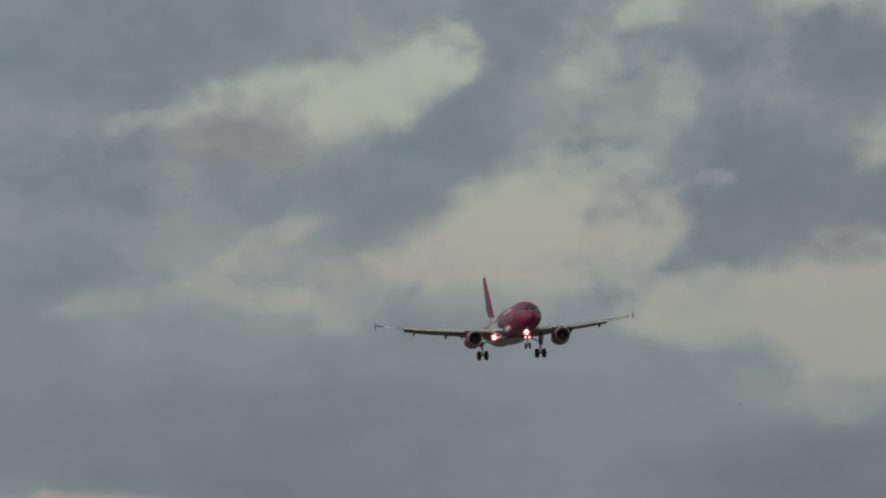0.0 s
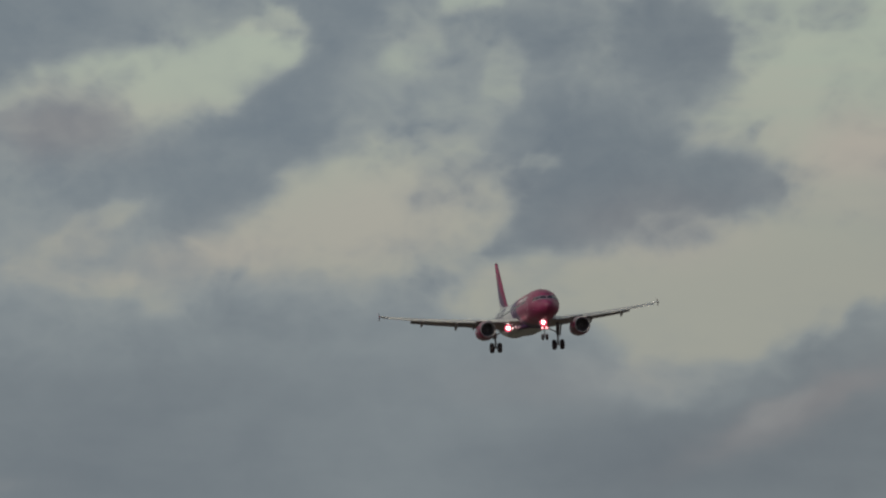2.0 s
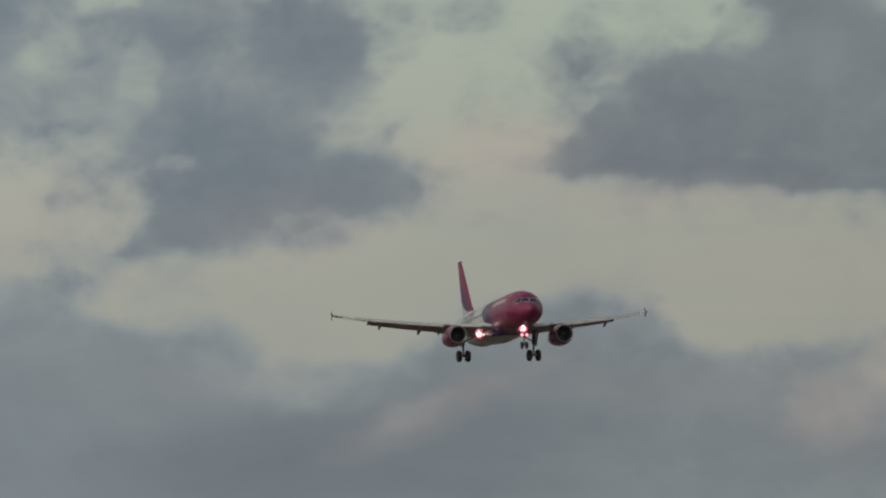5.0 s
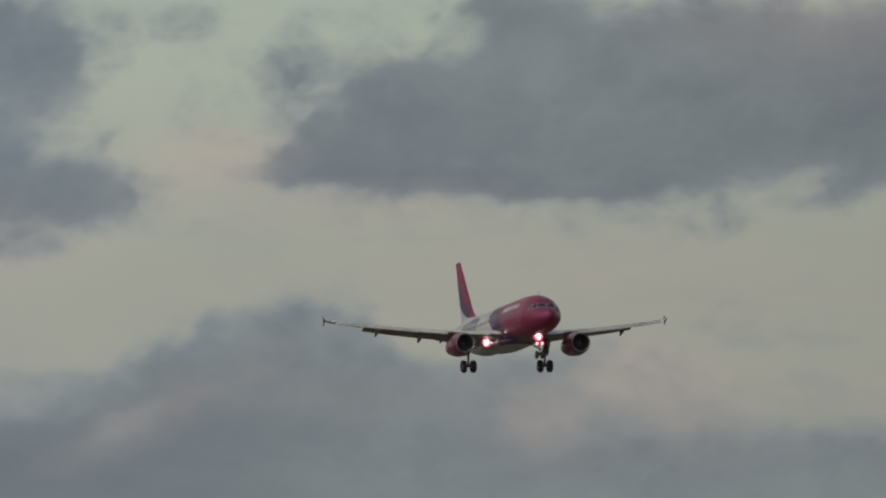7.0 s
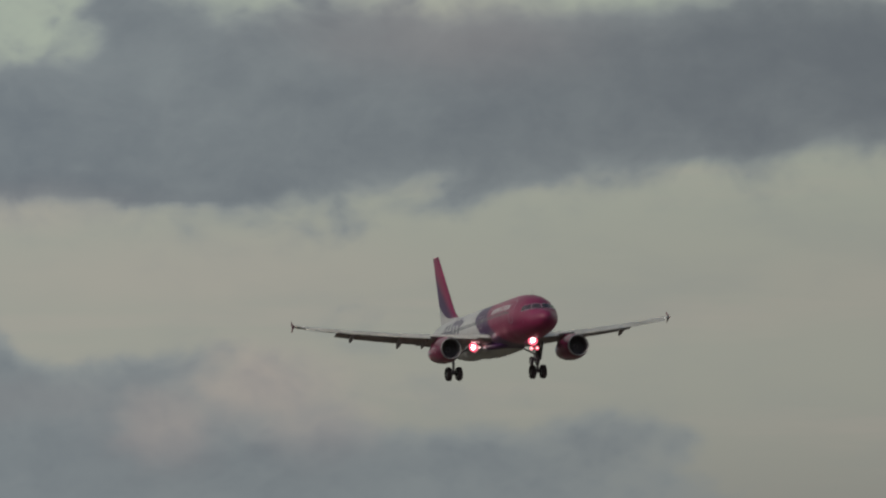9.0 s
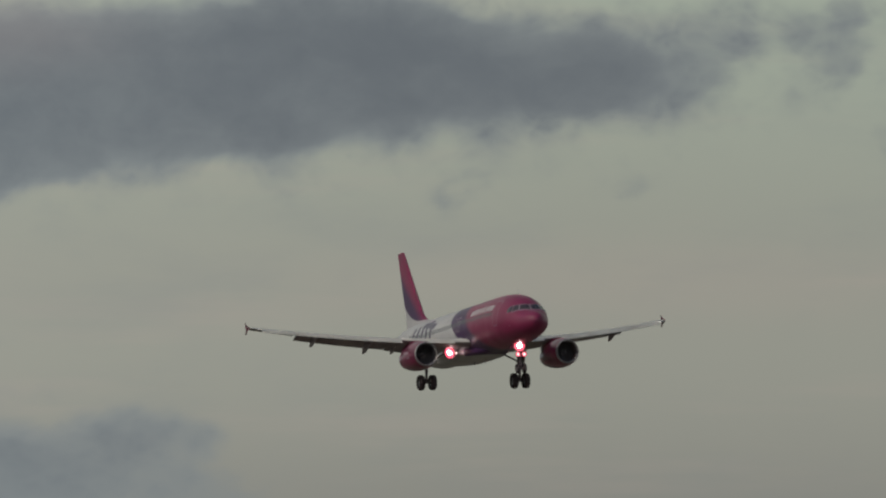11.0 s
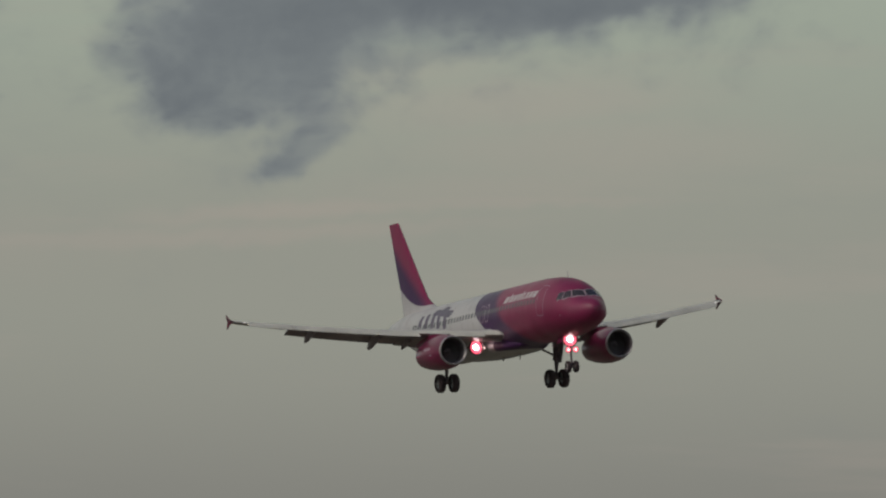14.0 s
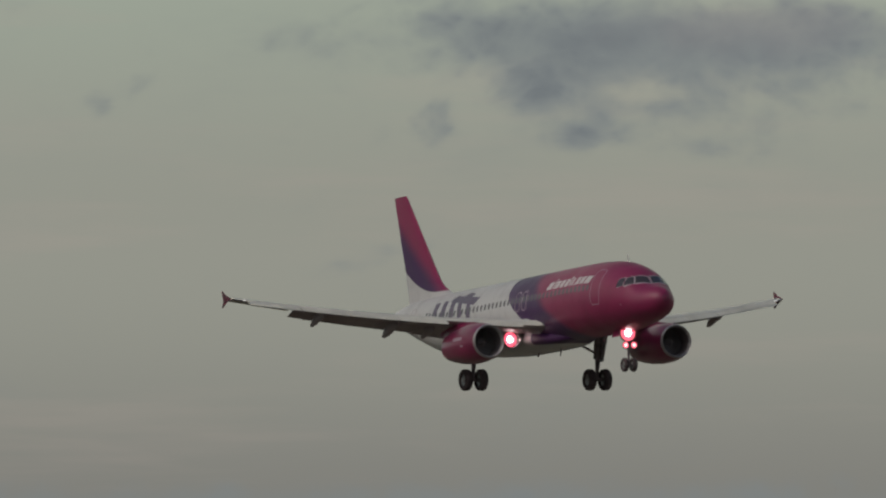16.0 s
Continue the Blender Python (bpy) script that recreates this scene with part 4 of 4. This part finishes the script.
    for s in (1, -1):
        part("probe", rod(skin(2.6, s * 104, -0.05), skin(2.45, s * 104, 0.12), 0.02), M_LIP, body)
    return body


def build_tail(plane):
    rings = []
    for z, le, te in ((1.55, 27.2, 34.7), (2.1, 28.8, 34.8), (2.45, 29.6, 34.87), (2.8, 30.15, 34.94), (3.84, 31.06, 35.15), (5.5, 32.46, 35.66), (7.0, 33.72, 36.06), (7.95, 34.52, 36.34), (8.1, 34.72, 36.36)):
        c = te - le
        sec = airfoil(0, c, 0.10, y=0, n=9)
        rings.append([(ORIGIN - le + q[0], (q[2] - 0.02 * c * math.sin(math.pi * min(1, max(0, -q[0] / c)))) * 1.0, z) for q in sec])
    part("fin", loft(rings), M_FIN, plane, "magenta and purple tail fin with a white foot")
    for sign in (-1, 1):
        rings = []
        for y, le, te, z in ((0.4, 31.0, 35.2, 0.62), (1.0, 31.4, 35.25, 0.66), (3.5, 33.05, 35.75, 0.88), (6.2, 34.85, 36.2, 1.12)):
            rings.append(airfoil(ORIGIN - le, te - le, 0.10, y=sign * y, z=z))
        part("tailplane", loft(rings), M_WHITE, plane, "white horizontal tailplane")


def build_airliner():
    plane = tagged(new("airliner"), "twin-engine airliner, magenta, purple and white, landing gear lowered", "airplane")
    build_body(plane)
    build_tail(plane)
    for side in ("right", "left"):
        wing = build_wing(side, plane)
        build_engine(side, plane)
        build_main_gear(side, plane)
        sign = -1 if side == "right" else 1
        if sign < 0:
            lamp_unit(wing, (ORIGIN - 15.2, -2.60, -1.69), 0.41, M_LAMP, True, 0.26)
            lamp_unit(wing, (ORIGIN - 15.2, -2.12, -1.72), 0.12, M_LAMP_SMALL, False, 0.16)
    build_nose_gear(plane)
    return plane


# ---- birds ----
def build_bird():
    bird = tagged(new("bird"), "dark swift with long curved wings in flight", "bird")
    prof = [(0.085, 0.004), (0.075, 0.014), (0.05, 0.022), (0.0, 0.026), (-0.05, 0.018), (-0.085, 0.008)]
    body = part("body", lathe(prof, "x", 14, caps=True), M_PLUMAGE, bird, "dark slim feathered body")
    bm = slab([(-0.075, 0.008, 0), (-0.075, -0.008, 0), (-0.135, -0.030, 0), (-0.105, 0, 0), (-0.135, 0.030, 0)], 0.004)
    part("tail", bm, M_PLUMAGE, body, "forked dark tail")
    wings = []
    for sign in (1, -1):
        rings = []
        for k in range(9):
            t = k / 8
            y = 0.012 + 0.215 * t
            le, c = 0.040 + 0.02 * math.sin(t * 2.2) - 0.06 * t * t, 0.054 * (1 - t ** 1.6) + 0.005
            rings.append([(le, sign * y, 0.0), (le - c * 0.4, sign * y, 0.004 * (1 - t) + 0.001), (le - c, sign * y, 0.0), (le - c * 0.4, sign * y, -0.002)])
        wings.append(part("wing", loft(rings), M_PLUMAGE, bird, "long narrow curved dark wing"))
    return bird, wings


AIRLINER = build_airliner()
SWIFT, SWIFT_WINGS = build_bird()
BIRD_A = copy_thing(SWIFT, pose(21.5, 1000, 40))
BIRD_B = copy_thing(SWIFT, pose(60, 1000, 40, 0, 0, 180))


def motions():
    walk(AIRLINER, (
        (0.0, pose(12.13, 1750.82, 74.50, 2.88, -3.48, -80.93)),
        (0.5, pose(17.38, 1718.27, 72.92, 2.79, -3.48, -81.1)),
        (1.0, pose(23.00, 1685.75, 71.33, 3.26, -3.49, -81.29)),
        (1.5, pose(28.55, 1653.28, 69.91, 3.69, -3.49, -81.46)),
        (2.0, pose(34.02, 1620.85, 68.47, 3.51, -3.51, -81.61)),
        (2.5, pose(39.29, 1588.47, 67.11, 2.59, -3.55, -81.63)),
        (3.0, pose(44.61, 1556.14, 65.60, 2.21, -3.59, -81.55)),
        (3.5, pose(49.69, 1523.86, 64.21, 2.18, -3.62, -81.31)),
        (4.0, pose(55.06, 1491.62, 62.75, 1.46, -3.61, -81)),
        (6.5, pose(82.18, 1331.09, 56.47, 1.05, -3.54, -79.57)),
        (7.0, pose(88.08, 1299.11, 55.12, 0.85, -3.5, -79.52)),
        (7.5, pose(93.63, 1267.19, 53.80, 0.53, -3.43, -79.58)),
        (8.0, pose(99.84, 1235.26, 52.53, 0.37, -3.37, -79.73)),
        (8.5, pose(105.72, 1203.40, 51.38, 1.21, -3.32, -79.92)),
        (9.0, pose(111.66, 1171.58, 50.20, 2.12, -3.27, -80.13)),
        (11.5, pose(141.03, 1013.26, 42.90, 1.69, -3.3, -80.42)),
        (12.0, pose(147.02, 981.73, 41.22, 2.29, -3.26, -80.36)),
        (12.5, pose(153.03, 950.23, 39.89, 2.61, -3.19, -80.32)),
        (13.0, pose(159.05, 918.78, 38.52, 2.50, -3.09, -80.38)),
        (13.5, pose(165.10, 887.38, 37.00, 2.76, -3.01, -80.48)),
        (14.0, pose(171.16, 856.02, 35.43, 3.07, -2.96, -80.55)),
        (14.5, pose(177.24, 824.68, 34.47, 2.36, -2.88, -80.71)),
        (15.0, pose(183.34, 793.42, 32.74, 1.46, -2.84, -80.79)),
        (15.5, pose(189.46, 762.19, 31.10, 1.11, -2.81, -80.77)),
        (16.0, pose(195.60, 731.03, 29.22, 0.81, -2.79, -80.74)),
    ))
    walk(SWIFT, (
        (0.0, pose(213.26, 121.47, 7.01, 72, 4, 180)),
        (13.5, pose(44.47, 121.91, 7.44, 72, 4, 180)),
        (14.6, pose(30.74, 121.91, 7.44, 72, 4, 180)),
        (14.7, pose(29.77, 121.27, 7.43, 72, 4, 180)),
        (14.8, pose(27.94, 121.70, 7.50, 72, 4, 180)),
        (14.9, pose(27.02, 121.91, 7.43, 72, 4, 180)),
        (15.0, pose(25.49, 122.25, 7.17, 72, 4, 180)),
        (15.1, pose(24.76, 122.41, 7.01, 72, 4, 180)),
        (15.3, pose(22.00, 121.91, 6.98, 72, 4, 180)),
        (16.0, pose(13.26, 121.92, 6.86, 72, 4, 180)),
    ))
    # wing beats, up and down about the shoulder
    for wing, s in zip(SWIFT_WINGS, (1, -1)):
        walk(wing, [(t, pose(0, 0, 0, s * a, 0, s * b)) for t, a, b in ((0.0, 10, 0), (14.5, 10, 0), (14.6, -20, 30), (14.7, 12, 14), (14.8, 25, 36), (14.9, -5, -10), (15.0, 8, -12), (15.1, 25, 34), (15.2, -10, 0), (16.0, 10, 0))])
    walk(BIRD_A, ((0.0, pose(23.80, 1000.01, 37.34)), (1.0, pose(35.83, 999.98, 36.49)), (1.5, pose(41.84, 999.97, 36.80)), (4.0, pose(76.08, 999.97, 59.04)), (16.0, pose(330.12, 1000.37, 298.62))))
    walk(BIRD_B, ((0.0, pose(78.11, 999.89, 34.44, 0, 0, 180)), (3.0, pose(38.03, 999.98, 34.97, 0, 0, 180)), (3.5, pose(30.26, 1000.00, 35.98, 0, 0, 180)), (6.0, pose(-13.78, 1000.01, 49.81, 0, 0, 180)), (16.0, pose(-190.03, 1000.15, 118.67, 0, 0, 180))))


motions()
